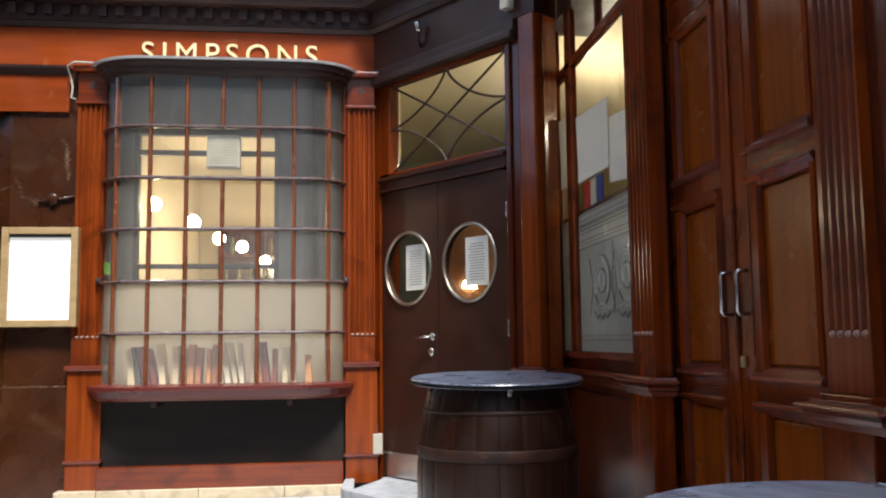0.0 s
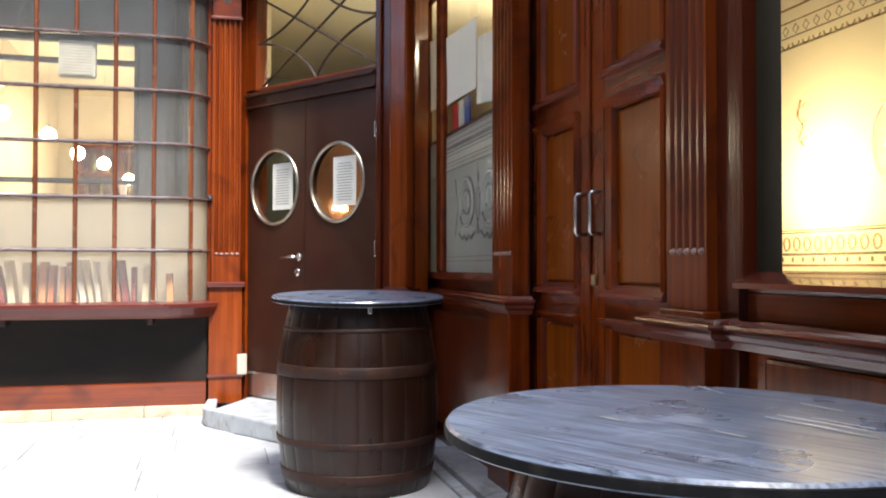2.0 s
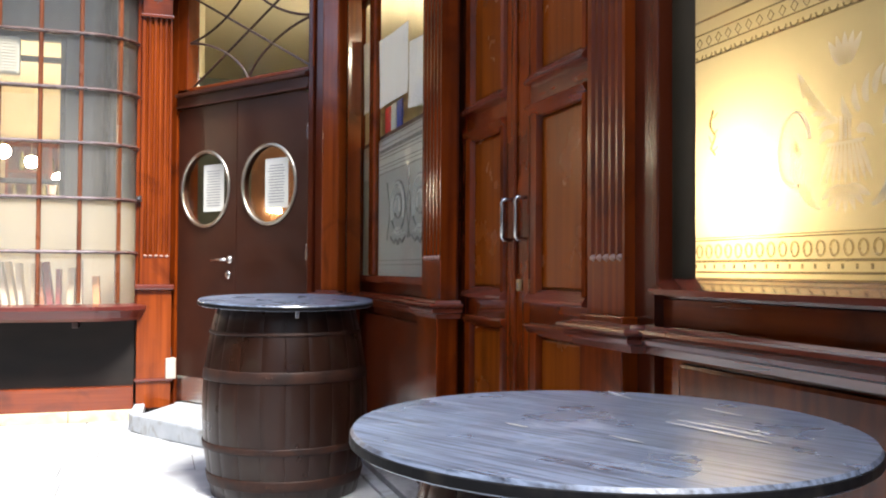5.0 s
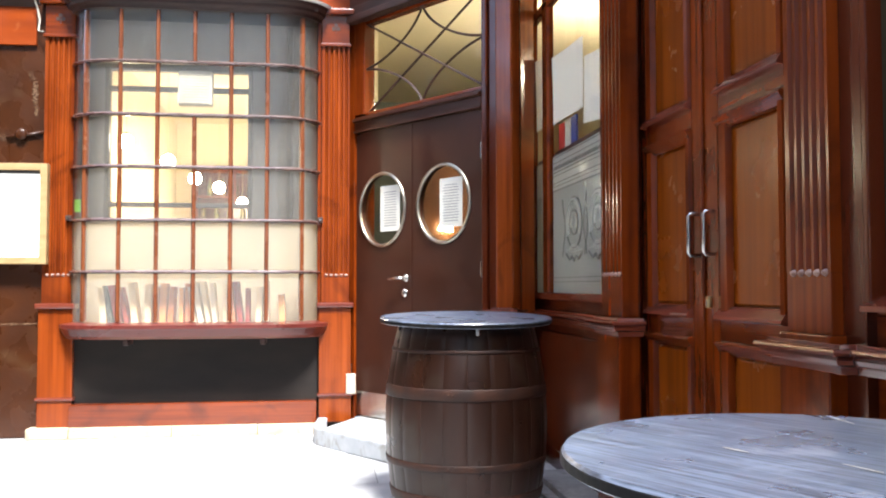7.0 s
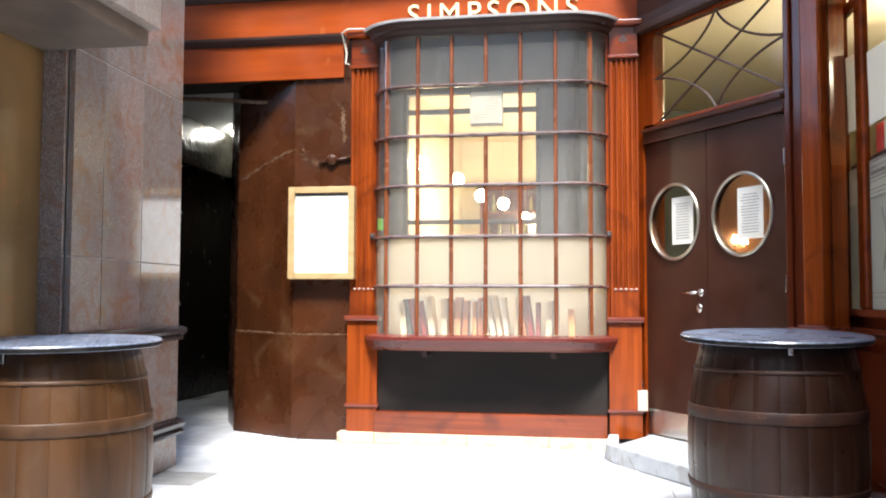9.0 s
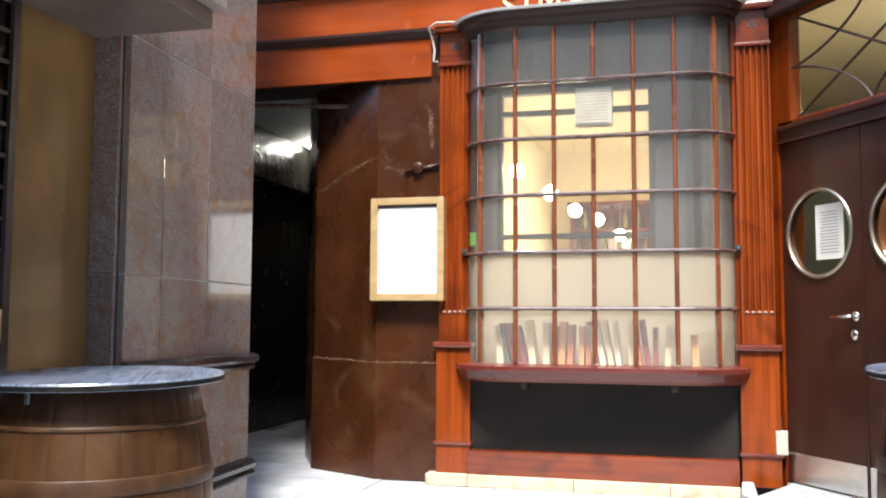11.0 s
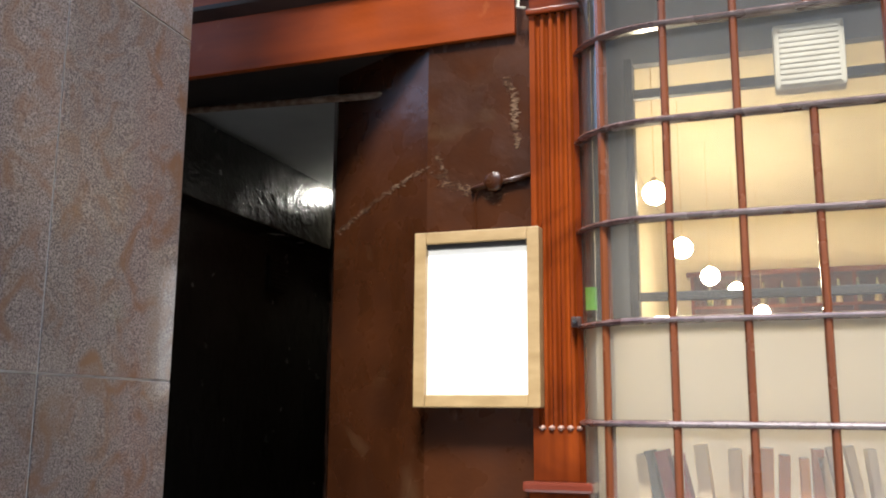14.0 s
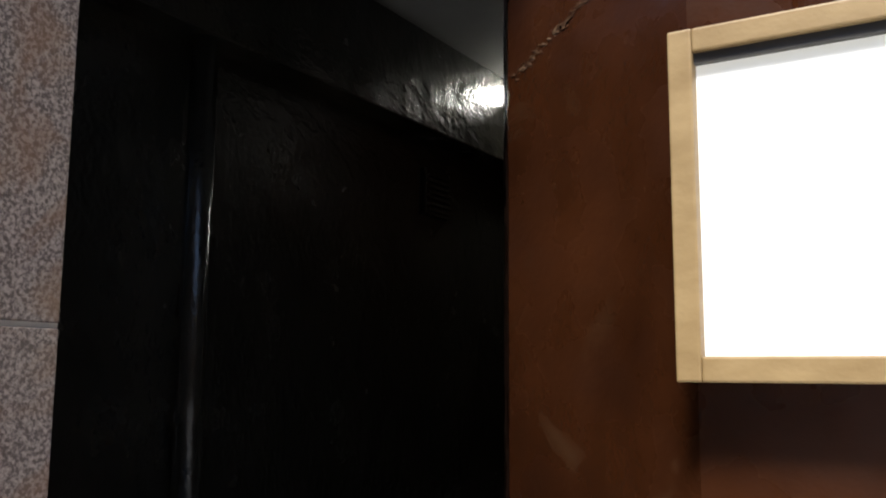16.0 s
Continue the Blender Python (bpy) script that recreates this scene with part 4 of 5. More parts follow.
for y0, y1 in ((WY0 + 0.03, 5.30), (5.43, 5.71)):
    for z0, z1 in ((1.03, 2.76), (2.82, 3.14)):
        bm = bmesh.new()
        bm.faces.new([bm.verts.new(c) for c in ((WX, y0, z0), (WX, y1, z0), (WX, y1, z1), (WX, y0, z1))])
        pane_part("pane", bm, CLEAR, win, "", (-1, 0, 0)).visible_shadow = False
etched = thing("etched_panel", (WX + 0.02, 4.9, 1.03), "grey etched glass panel with a classical cornice pattern", "etched glass", kind="structure")
for y0, y1 in ((WY0 + 0.03, 5.30), (5.43, 5.71)):
    for z0, z1, glaze in ((1.03, 1.63, ETCHED_GREY), (1.63, 1.84, ETCHED_PALE)):
        bm = bmesh.new()
        bm.faces.new([bm.verts.new(c) for c in ((WX + 0.02, y0, z0), (WX + 0.02, y1, z0), (WX + 0.02, y1, z1), (WX + 0.02, y0, z1))])
        pane_part("panel", bm, glaze, etched, "", (-1, 0, 0))
LX = WX + 0.017
bm = bmesh.new()
for z, h in ((1.826, 0.006), (1.795, 0.004), (1.738, 0.007), (1.718, 0.004), (1.675, 0.005), (1.655, 0.004), (1.628, 0.008), (1.115, 0.004), (1.09, 0.004)):
    box(LX - 0.001, LX + 0.001, 4.24, 5.29, z, z + h, 0, bm)
for i in range(40):
    y = 4.25 + i * 0.0258
    box(LX - 0.001, LX + 0.001, y, y + 0.012, 1.755, 1.776, 0, bm)
for cy in (4.40, 4.84):
    for rr in (0.155, 0.075):
        tube([(LX, cy + rr * math.cos(a * math.pi / 12), 1.42 + rr * 0.92 * math.sin(a * math.pi / 12)) for a in range(25)], 0.004, bm, 4)
    for sd in (-1, 1):
        tube([(LX, cy + sd * 0.16, 1.25), (LX, cy + sd * 0.09, 1.215), (LX, cy + sd * 0.04, 1.235), (LX, cy, 1.205)], 0.006, bm, 4)
        tube([(LX, cy + sd * (0.21 - 0.03 * math.cos(a)), 1.40 + 0.055 * a) for a in (-3, -2, -1, 0, 1, 2, 3)], 0.003, bm, 4)
part("cut_pattern", bm, ETCH_GREY_LINE, etched, "dark cut scrolls and dentils")
bm = bmesh.new()
for cy in (4.40, 4.84):
    for rr, w in ((0.138, 0.011), (0.118, 0.006), (0.058, 0.010)):
        tube([(LX, cy + rr * math.cos(a * math.pi / 12), 1.415 + rr * 0.95 * math.sin(a * math.pi / 12)) for a in range(-2, 15)], w, bm, 4)
    for k in range(-3, 4):
        tube([(LX, cy + 0.012 * k, 1.30), (LX, cy + 0.03 * k, 1.27), (LX, cy + 0.045 * k, 1.255 + 0.004 * abs(k))], 0.005, bm, 4)
tube([(LX, 4.62, 1.62), (LX, 4.62, 1.52), (LX, 4.60, 1.44)], 0.006, bm, 4)
part("pale_scrolls", bm, ETCHED_PALE, etched, "pale etched oval scrolls")


def sheet_on_window(corners, label, mat=PAPER_BRIGHT, group="window notices"):
    (ya, za), (yb, zb), (yc, zc), (yd, zd) = corners
    s = thing("paper_notice", (WX + 0.008, (ya + yb) / 2, zc), label, "notice", group)
    b = bmesh.new()
    rows = []
    for j in range(5):
        t = j / 4
        row = []
        for i in range(5):
            u = i / 4
            y = (ya + (yb - ya) * u) * (1 - t) + (yd + (yc - yd) * u) * t
            z = (za + (zb - za) * u) * (1 - t) + (zd + (zc - zd) * u) * t
            row.append(b.verts.new((WX + 0.010 + 0.006 * math.sin(3.1 * u + 2.0 * t) ** 2, y, z)))
        rows.append(row)
    for p, q in zip(rows, rows[1:]):
        for i in range(4):
            b.faces.new((p[i], p[i + 1], q[i + 1], q[i]))
    part("sheet", b, mat, s, "", True)
    return s


sheet_on_window([(5.27, 2.44), (4.62, 2.40), (4.65, 2.02), (5.27, 2.03)], "large white paper notice taped inside the glass")
sheet_on_window([(4.60, 2.28), (4.26, 2.25), (4.26, 1.89), (4.64, 1.93)], "white paper notice taped beside the window stile")
sheet_on_window([(5.70, 2.52), (5.45, 2.50), (5.45, 2.06), (5.69, 2.06)], "narrow white paper notice behind the mullion")
for y, mat, word in ((5.20, RED_CARD, "red"), (5.06, PAPER, "white"), (4.93, BLUE_CARD, "blue and white")):
    cardboard = thing("leaflet", (WX + 0.05, y, 1.87), f"small {word} leaflet standing above the etched panel", "leaflet", "window leaflets")
    part("cover", box(WX + 0.045, WX + 0.055, y - 0.055, y + 0.055, 1.87, 2.03, 0.001), mat, cardboard)
solid("window_shelf", box(WX + 0.028, WX + 0.12, 4.23, 5.70, 1.846, 1.868), DARK_WOOD, "dark narrow shelf above the etched panel", "shelf", "")

# ---- tall side door ----
DX = 1.50
def panelled_leaf(y0, y1, p0, p1, label, lock):
    """A leaf from y0 to y1 whose panels, with their mouldings, reach from p0 to p1."""
    d = thing("door_2", (DX, (y0 + y1) / 2, 0.05), label, "door", "side door leaves", "structure")
    part("back_board", box(DX + 0.024, DX + 0.05, y0, y1, 0.05, 2.62), PANEL_WOOD, d)
    for a, b in ((y0, p0), (p1, y1)):
        part("stile", box(DX, DX + 0.022, a, b, 0.05, 2.62, 0.004), MAHOGANY, d)
    rails = ((0.05, 0.22), (0.862, 0.948), (1.683, 1.772), (2.47, 2.62))
    for a, b in rails:
        part("rail", box(DX, DX + 0.022, p0, p1, a, b, 0.004), MAHOGANY_SIDE, d)
    along = Matrix(((1, 0, 0, DX), (0, 0, 1, 0), (0, 1, 0, 0), (0, 0, 0, 1)))
    for (_, a), (b, _) in zip(rails, rails[1:]):
        part("panel", box(DX + 0.012, DX + 0.026, p0 + 0.042, p1 - 0.085, a + 0.05, b - 0.05, 0.008), PANEL_WOOD, d, "orange-brown raised panel")
        low = [(0.012, a + 0.046), (0.006, a + 0.046), (-0.004, a + 0.04), (-0.026, a + 0.012), (-0.03, a + 0.002), (-0.026, a - 0.004), (0.002, a - 0.006), (0.012, a)]
        part("panel_moulding", prism(low, p0 + 0.002, p1 - 0.002, 0, None, along), LEDGE_WOOD, d, "sloping bottom moulding")
        top = [(0.012, b - 0.046), (0.006, b - 0.046), (-0.004, b - 0.04), (-0.02, b - 0.014), (-0.026, b - 0.004), (-0.022, b + 0.004), (0.002, b + 0.006), (0.012, b)]
        part("panel_moulding", prism(top, p0 + 0.002, p1 - 0.002, 0, None, along), MAHOGANY_SIDE, d)
        for ya, yb in ((p0, p0 + 0.045), (p1 - 0.088, p1)):
            side = [(DX + 0.012, ya), (DX - 0.012, ya + 0.006), (DX - 0.018, (ya + yb) / 2), (DX - 0.008, yb - 0.006), (DX + 0.012, yb)]
            part("panel_moulding", prism(side, a + 0.03, b - 0.03), MAHOGANY, d)
    hy = 3.335 if lock else 3.195
    part("pull_handle", tube([(DX, hy, 1.345), (DX - 0.036, hy, 1.345), (DX - 0.042, hy, 1.335), (DX - 0.042, hy, 1.195), (DX - 0.036, hy, 1.185), (DX, hy, 1.185)], 0.008, None, 8), STEEL, d, "worn steel pull handle", True)
    if not lock:
        part("meeting_bead", box(DX - 0.012, DX, y1 - 0.012, y1 + 0.012, 0.05, 2.62, 0.005), MAHOGANY, d)
        part("lock", box(DX - 0.014, DX + 0.002, y1 - 0.062, y1 - 0.03, 0.985, 1.03, 0.006), BRASS, d, "small brass lock")
        part("keyhole", box(DX - 0.016, DX - 0.012, y1 - 0.05, y1 - 0.044, 0.995, 1.015), INK, d)
    return d


panelled_leaf(3.292, 3.998, 3.395, 3.888, "tall varnished mahogany door leaf with raised panels", True)
panelled_leaf(2.58, 3.288, 2.662, 3.155, "tall varnished mahogany door leaf with a brass lock", False)

# ---- etched window ----
EX = 1.54
ew = thing("window_2", (EX, 1.3, 1.0), "wide mahogany window with gilded etched glass lit from inside", "window", kind="structure")
EY0, EY1 = 0.35, 2.235
part("sill", prism([(0, 0), (0.075, -0.03), (0.075, -0.045), (0, -0.06)], EY0, EY1, 0, None, Matrix(((-1, 0, 0, EX), (0, 0, 1, 0), (0, 1, 0, 1.045), (0, 0, 0, 1)))), LEDGE_WOOD, ew)
part("stile", box(EX - 0.045, EX + 0.03, EY1 + 0.002, EY1 + 0.03, 1.0, 2.76, 0.006), MAHOGANY_DARK, ew)
part("stile", box(EX - 0.045, EX + 0.03, EY0 - 0.03, EY0 + 0.04, 1.0, 2.76, 0.008), MAHOGANY, ew)
part("rail", box(EX - 0.02, EX + 0.03, EY0, EY1, 1.0, 1.03, 0.004), MAHOGANY_SIDE, ew)
part("border", box(EX + 0.004, EX + 0.012, 2.115, EY1 + 0.002, 1.03, 2.75), SMOKED, ew, "dark border strip")
bm = bmesh.new()
bm.faces.new([bm.verts.new(c) for c in ((EX, EY0, 1.03), (EX, 2.115, 1.03), (EX, 2.115, 2.75), (EX, EY0, 2.75))])
pane_part("pane", bm, ETCHED, ew, "gilded etched pane", (-1, 0, 0))
bm = bmesh.new()
ex = EX - 0.003
for z, h in ((1.045, 0.004), (1.06, 0.006), (1.088, 0.004), (1.092, 0.003), (1.145, 0.004), (1.152, 0.003), (1.63, 0.006), (1.66, 0.004), (1.70, 0.004), (1.735, 0.006)):
    box(ex, ex + 0.002, EY0, 2.112, z, z + h, 0, bm)
y = 0.37
while y < 2.10:
    tube([(ex + 0.001, y + 0.013 * math.cos(a * math.pi / 6), 1.118 + 0.017 * math.sin(a * math.pi / 6)) for a in range(12)], 0.0032, bm, 4, True)
    tube([(ex + 0.001, y + 0.014 * math.cos(a * math.pi / 6), 1.645 - 0.012 * abs(math.sin(a * math.pi / 6))) for a in range(7)], 0.0025, bm, 4)
    box(ex, ex + 0.002, y + 0.015, y + 0.022, 1.072, 1.084, 0, bm)
    tube([(ex + 0.001, y - 0.012, 1.68), (ex + 0.001, y, 1.693), (ex + 0.001, y + 0.012, 1.68), (ex + 0.001, y, 1.667)], 0.002, bm, 4, True)
    y += 0.042
part("cut_bands", bm, ETCH_CLEAR, ew, "dark cut border bands")
def petal(bm, y, z, angle, length, width, bend=0.0):
    """A flat leaf on the glass, growing from (y, z)."""
    left, right = [], []
    for k in range(7):
        t = k / 6
        a = radians(angle + bend * t)
        py, pz = y + length * t * math.cos(a), z + length * t * math.sin(a)
        w = width * math.sin(math.pi * min(1.0, 0.12 + 0.88 * t)) ** 0.8
        left.append(bm.verts.new((ex, py - w * math.sin(a), pz + w * math.cos(a))))
        right.append(bm.verts.new((ex, py + w * math.sin(a), pz - w * math.cos(a))))
    for k in range(6):
        bm.faces.new((left[k], left[k + 1], right[k + 1], right[k]))


bm = bmesh.new()
for cy in (1.555, 0.72):
    for k in range(-4, 5):
        petal(bm, cy + k * 0.0105, 1.338, 270 + k * 6, 0.088, 0.0065)
    for k in range(-3, 4):
        petal(bm, cy + k * 0.006, 1.252, 270 + k * 21, 0.062, 0.009)
    box(ex, ex + 0.001, cy - 0.055, cy + 0.055, 1.338, 1.346, 0, bm)
    for k in (-1, 0, 1):
        box(ex, ex + 0.001, cy + k * 0.013 - 0.004, cy + k * 0.013 + 0.004, 1.348, 1.40, 0, bm)
    for s in (-1, 1):
        for k in range(6):
            petal(bm, cy + s * (0.02 + 0.022 * k), 1.39 + 0.014 * k, 90 - s * (-62 + 16 * k) if s < 0 else 90 - (62 - 16 * k), 0.062, 0.010, -s * 35)
        petal(bm, cy + s * 0.035, 1.36, 90 - s * 48, 0.05, 0.012, -s * 60)
        for k in range(5):
            petal(bm, cy + s * (0.075 + 0.02 * k), 1.205 + 0.004 * k * k, 90 - s * 75 + s * 12 * k, 0.07, 0.008, s * 40)
        ring = []
        for a in range(15):
            ang = radians(-100 + a * 19)
            ring.append((ex, cy + s * (0.155 + (0.06 - 0.001 * a) * math.cos(ang)), 1.345 + 0.085 * math.sin(ang)))
        tube(ring, 0.0055, bm, 4)
        for k in range(4):
            petal(bm, cy + s * (0.155 + 0.012 * (k - 1.5)), 1.33, 60 + 20 * k, 0.04, 0.006)
    for k in range(-2, 3):
        petal(bm, cy + k * 0.006, 1.51, 90 - k * 16, 0.07, 0.010)
pane_part("pale_ornament", bm, ETCH_LIGHT, ew, "pale etched basket, scrolls and leaves", (-1, 0, 0))
bm = bmesh.new()
tube([(ex, 2.03, 1.49), (ex, 2.045, 1.45), (ex, 2.02, 1.42), (ex, 2.04, 1.39), (ex, 2.02, 1.37)], 0.003, bm, 4)
for k in range(5):
    petal(bm, 2.03 + 0.006 * (k % 2), 1.38 + 0.022 * k, 150 - 30 * (k % 2) * 3, 0.028, 0.004)
pane_part("cut_sprig", bm, ETCH_CLEAR, ew, "cut leaf sprig", (-1, 0, 0))
sk = thing("window_sticker", (EX - 0.003, 2.16, 1.86), "yellow printed sticker on the etched window", "sticker")
part("label", box(EX - 0.003, EX - 0.0015, 2.06, 2.19, 1.86, 2.05), STICKER_YELLOW, sk)
bm = bmesh.new()
for k in range(6):
    box(EX - 0.0045, EX - 0.003, 2.075, 2.175 - 0.012 * (k % 3), 1.885 + k * 0.024, 1.893 + k * 0.024, 0, bm)
part("print", bm, INK, sk, "rows of dark print")


def globe(at, r, mat, label, cord_top):
    g = thing("pendant_lamp", at, label, "lamp", "bar lamps")
    prof = [(r * math.cos(a * math.pi / 12), r * math.sin(a * math.pi / 12)) for a in range(-5, 6)]
    part("globe", lathe(prof, 20, None, Matrix.Translation(at)), mat, g, "glowing globe", True)
    part("cap", lathe([(r * 0.3, 0), (r * 0.3, 0.02), (0.005, 0.03)], 16, None, Matrix.Translation((at[0], at[1], at[2] + r * 0.9))), BRASS, g, "", True)
    part("cord", tube([(at[0], at[1], at[2] + r), (at[0], at[1], cord_top)], 0.0018, None, 6), BRASS, g)
    return g


globe((-1.50, 7.46, 2.225), 0.055, LAMP_GLOW_SOFT, "glowing warm globe lamp near the window", 3.52)
for at in ((-1.58, 9.9, 2.40), (-1.45, 11.0, 2.35), (-1.27, 11.9, 2.34), (-1.06, 12.9, 2.24)):
    globe(at, 0.075, LAMP_GLOW, "glowing warm globe lamp on a cord", 3.52)
globe((1.745, 1.92, 1.275), 0.05, WINDOW_GLOW, "bright warm lamp behind the etched window", 3.52)
for lx in ((1.160, 8.33, 1.615), (1.232, 8.33, 1.605)):
    sconce = thing("wall_sconce", lx, "small glowing warm lamp on the orange panelling", "lamp", "lobby lamps")
    part("shade", lathe([(0.034, -0.03), (0.03, 0.0), (0.018, 0.035)], 16, None, Matrix.Translation(lx)), SCONCE_GLOW, sconce, "glowing shade", True)
    part("arm", tube([(lx[0], lx[1], lx[2] - 0.05), (lx[0], lx[1] + 0.05, lx[2] - 0.06), (lx[0], 8.40, lx[2] - 0.06)], 0.006), BRASS, sconce)
# Two unseen globes, added to brighten the side window and fanlight.
globe((2.9, 5.2, 2.75), 0.06, SALOON_GLOW, "unseen globe lamp added to brighten the saloon", 3.52)
globe((2.4, 7.4, 2.75), 0.105, SALOON_GLOW, "unseen globe lamp added to brighten the fanlight", 3.52)

# back bar with bottles
bar = thing("back_bar", (-0.7, 13.6, 0.08), "dark wooden back bar with shelves of bottles", "bar shelf")
part("counter", box(-1.8, 0.4, 13.3, 13.88, 0.08, 1.35, 0.01), MAHOGANY, bar)
for z in (2.02, 2.40):
    part("shelf", box(-1.8, 0.4, 13.55, 13.86, z - 0.035, z, 0.004), MAHOGANY_SIDE, bar)
part("back", box(-1.8, 0.4, 13.86, 13.895, 1.35, 2.74, 0.004), MAHOGANY_DARK, bar)
part("cornice", box(-1.85, 0.4, 13.66, 13.89, 2.74, 2.80, 0.012), MAHOGANY_SIDE, bar)
for x in (-1.8, -1.25, -0.7, -0.15, 0.37):
    part("post", box(x, x + 0.04, 13.58, 13.86, 1.35, 2.74, 0.004), MAHOGANY, bar)
GREEN_GLASS = material("bottle_glass", (0.10, 0.12, 0.05), 0.08, 0, (0.42, 0.30, 0.14), (5, 5, 5), 2, per_object=0.6)
for i in range(22):
    z = 2.40 if i % 2 else 2.02
    bt = thing("bottle", (-1.7 + i * 0.095, 13.72, z), "dark glass bottle standing on the bar shelf", "bottle", "bar bottles")
    part("body", lathe([(0.034, 0), (0.036, 0.01), (0.036, 0.16), (0.014, 0.21), (0.013, 0.27)], 12, None, Matrix.Translation((-1.7 + i * 0.095, 13.72, z))), GREEN_GLASS, bt, "", True)

# ---- books in the bay ----
COVERS = [((0.80, 0.68, 0.46), "cream"), ((0.55, 0.19, 0.07), "tan"), ((0.28, 0.035, 0.035), "maroon"), ((0.07, 0.10, 0.09), "dark green"), ((0.72, 0.33, 0.12), "orange-brown"), ((0.85, 0.78, 0.62), "off-white")]
BOOK_MATS = [(material("book_cloth_" + w.replace("-", "_"), c, 0.7, 0, tuple(min(1, v * 1.25) for v in c), (12, 12, 3), 5), w) for c, w in COVERS]
x = -1.50
seq = [0, 3, 2, 2, 0, 0, 4, 4, 1, 4, 1, 0, 5, 0, 5, 0, 1, 2, 2, 0, 5, 4]
lean = [-4, -10, -12, -12, -6, 0, 3, 2, 3, 0, 0, -8, -10, -9, -5, 0, -6, -7, 0, 2, 0, -3]
for i, k in enumerate(seq):
    t = random.choice((0.030, 0.037, 0.044))
    h = random.uniform(0.245, 0.305)
    if i == 21:
        h, x = 0.20, -0.25
    if i in (5, 9, 15, 19):
        x += 0.03
    mat, word = BOOK_MATS[k]
    m = Matrix.Translation((x, 6.70, 0.806)) @ pose(0, 0, 0, 0, lean[i], 0)
    bk = thing("book", m.translation, f"old {word} cloth-bound book standing on the sill", "book", "books in the bay")
    part("cover", box(0, t, -0.02, 0.13, 0, h, 0.003, None, m), mat, bk)
    part("pages", box(0.004, t - 0.004, -0.014, 0.126, 0.004, h + 0.001, 0, None, m), PAPER, bk)
    x += t + 0.012 + abs(math.sin(radians(lean[i]))) * 0.03
st = thing("sticker", (-1.66, 6.79, 1.6), "green sticker inside the bay's side pane", "sticker")
part("label", box(-1.70, -1.655, 6.735, 6.738, 1.60, 1.69, 0.001), GREEN_CARD, st)

# ---- notice case ----
case = thing("notice_case", (-2.135, 6.74, 1.22), "pale oak framed case with a back-lit white notice", "notice case")
SX0, SX1, SZ0, SZ1 = -2.398, -1.872, 1.226, 1.938
bd = 0.05
part("frame_stile", box(SX0, SX0 + bd, 6.685, 6.785, SZ0, SZ1, 0.005), OAK, case)
part("frame_stile", box(SX1 - bd, SX1, 6.685, 6.785, SZ0, SZ1, 0.005), OAK, case)
part("frame_rail", box(SX0 + bd, SX1 - bd, 6.6865, 6.785, SZ1 - bd, SZ1, 0.005), OAK, case)
part("frame_rail", box(SX0 + bd, SX1 - bd, 6.6865, 6.785, SZ0, SZ0 + bd, 0.005), OAK, case)
part("inner_edge", box(SX0 + bd, SX1 - bd, 6.70, 6.72, SZ1 - bd - 0.022, SZ1 - bd), INNER_DARK, case)
part("notice", box(SX0 + bd, SX1 - bd, 6.715, 6.73, SZ0 + bd, SZ1 - bd - 0.02), SIGN_GLOW, case, "glowing blank white notice")
jb = thing("cable_box", (-2.07, 6.77, 2.16), "round brown painted cable junction on the wall", "junction box")
part("body", lathe([(0.042, 0), (0.042, 0.03), (0.03, 0.038)], 20, None, Matrix.Translation((-2.08, 6.79, 2.155)) @ pose(0, 0, 0, 90)), BROWN_PAINT, jb, "", True)
part("conduit", tube([(-2.18, 6.778, 2.13), (-2.12, 6.775, 2.145), (-2.08, 6.775, 2.155), (-2.03, 6.775, 2.155), (-1.92, 6.775, 2.175)], 0.012, None, 8), BROWN_PAINT, jb, "", True)
part("cable", tube([(-2.155, 6.783, 2.135), (-2.168, 6.783, 2.09), (-2.160, 6.783, 1.94)], 0.005, None, 6), BROWN_PAINT, jb)
wire = thing("cap_cable", (-1.97, 6.72, 3.1), "white cable looped over the pilaster cap", "cable")
part("cable", tube([(-1.80, 6.68, 3.15), (-1.93, 6.67, 3.15), (-1.985, 6.70, 3.13), (-1.97, 6.735, 3.05), (-1.955, 6.735, 2.98), (-1.965, 6.735, 2.90), (-1.93, 6.735, 2.89)], 0.008, None, 8), WHITE_PLASTIC, wire, "", True)
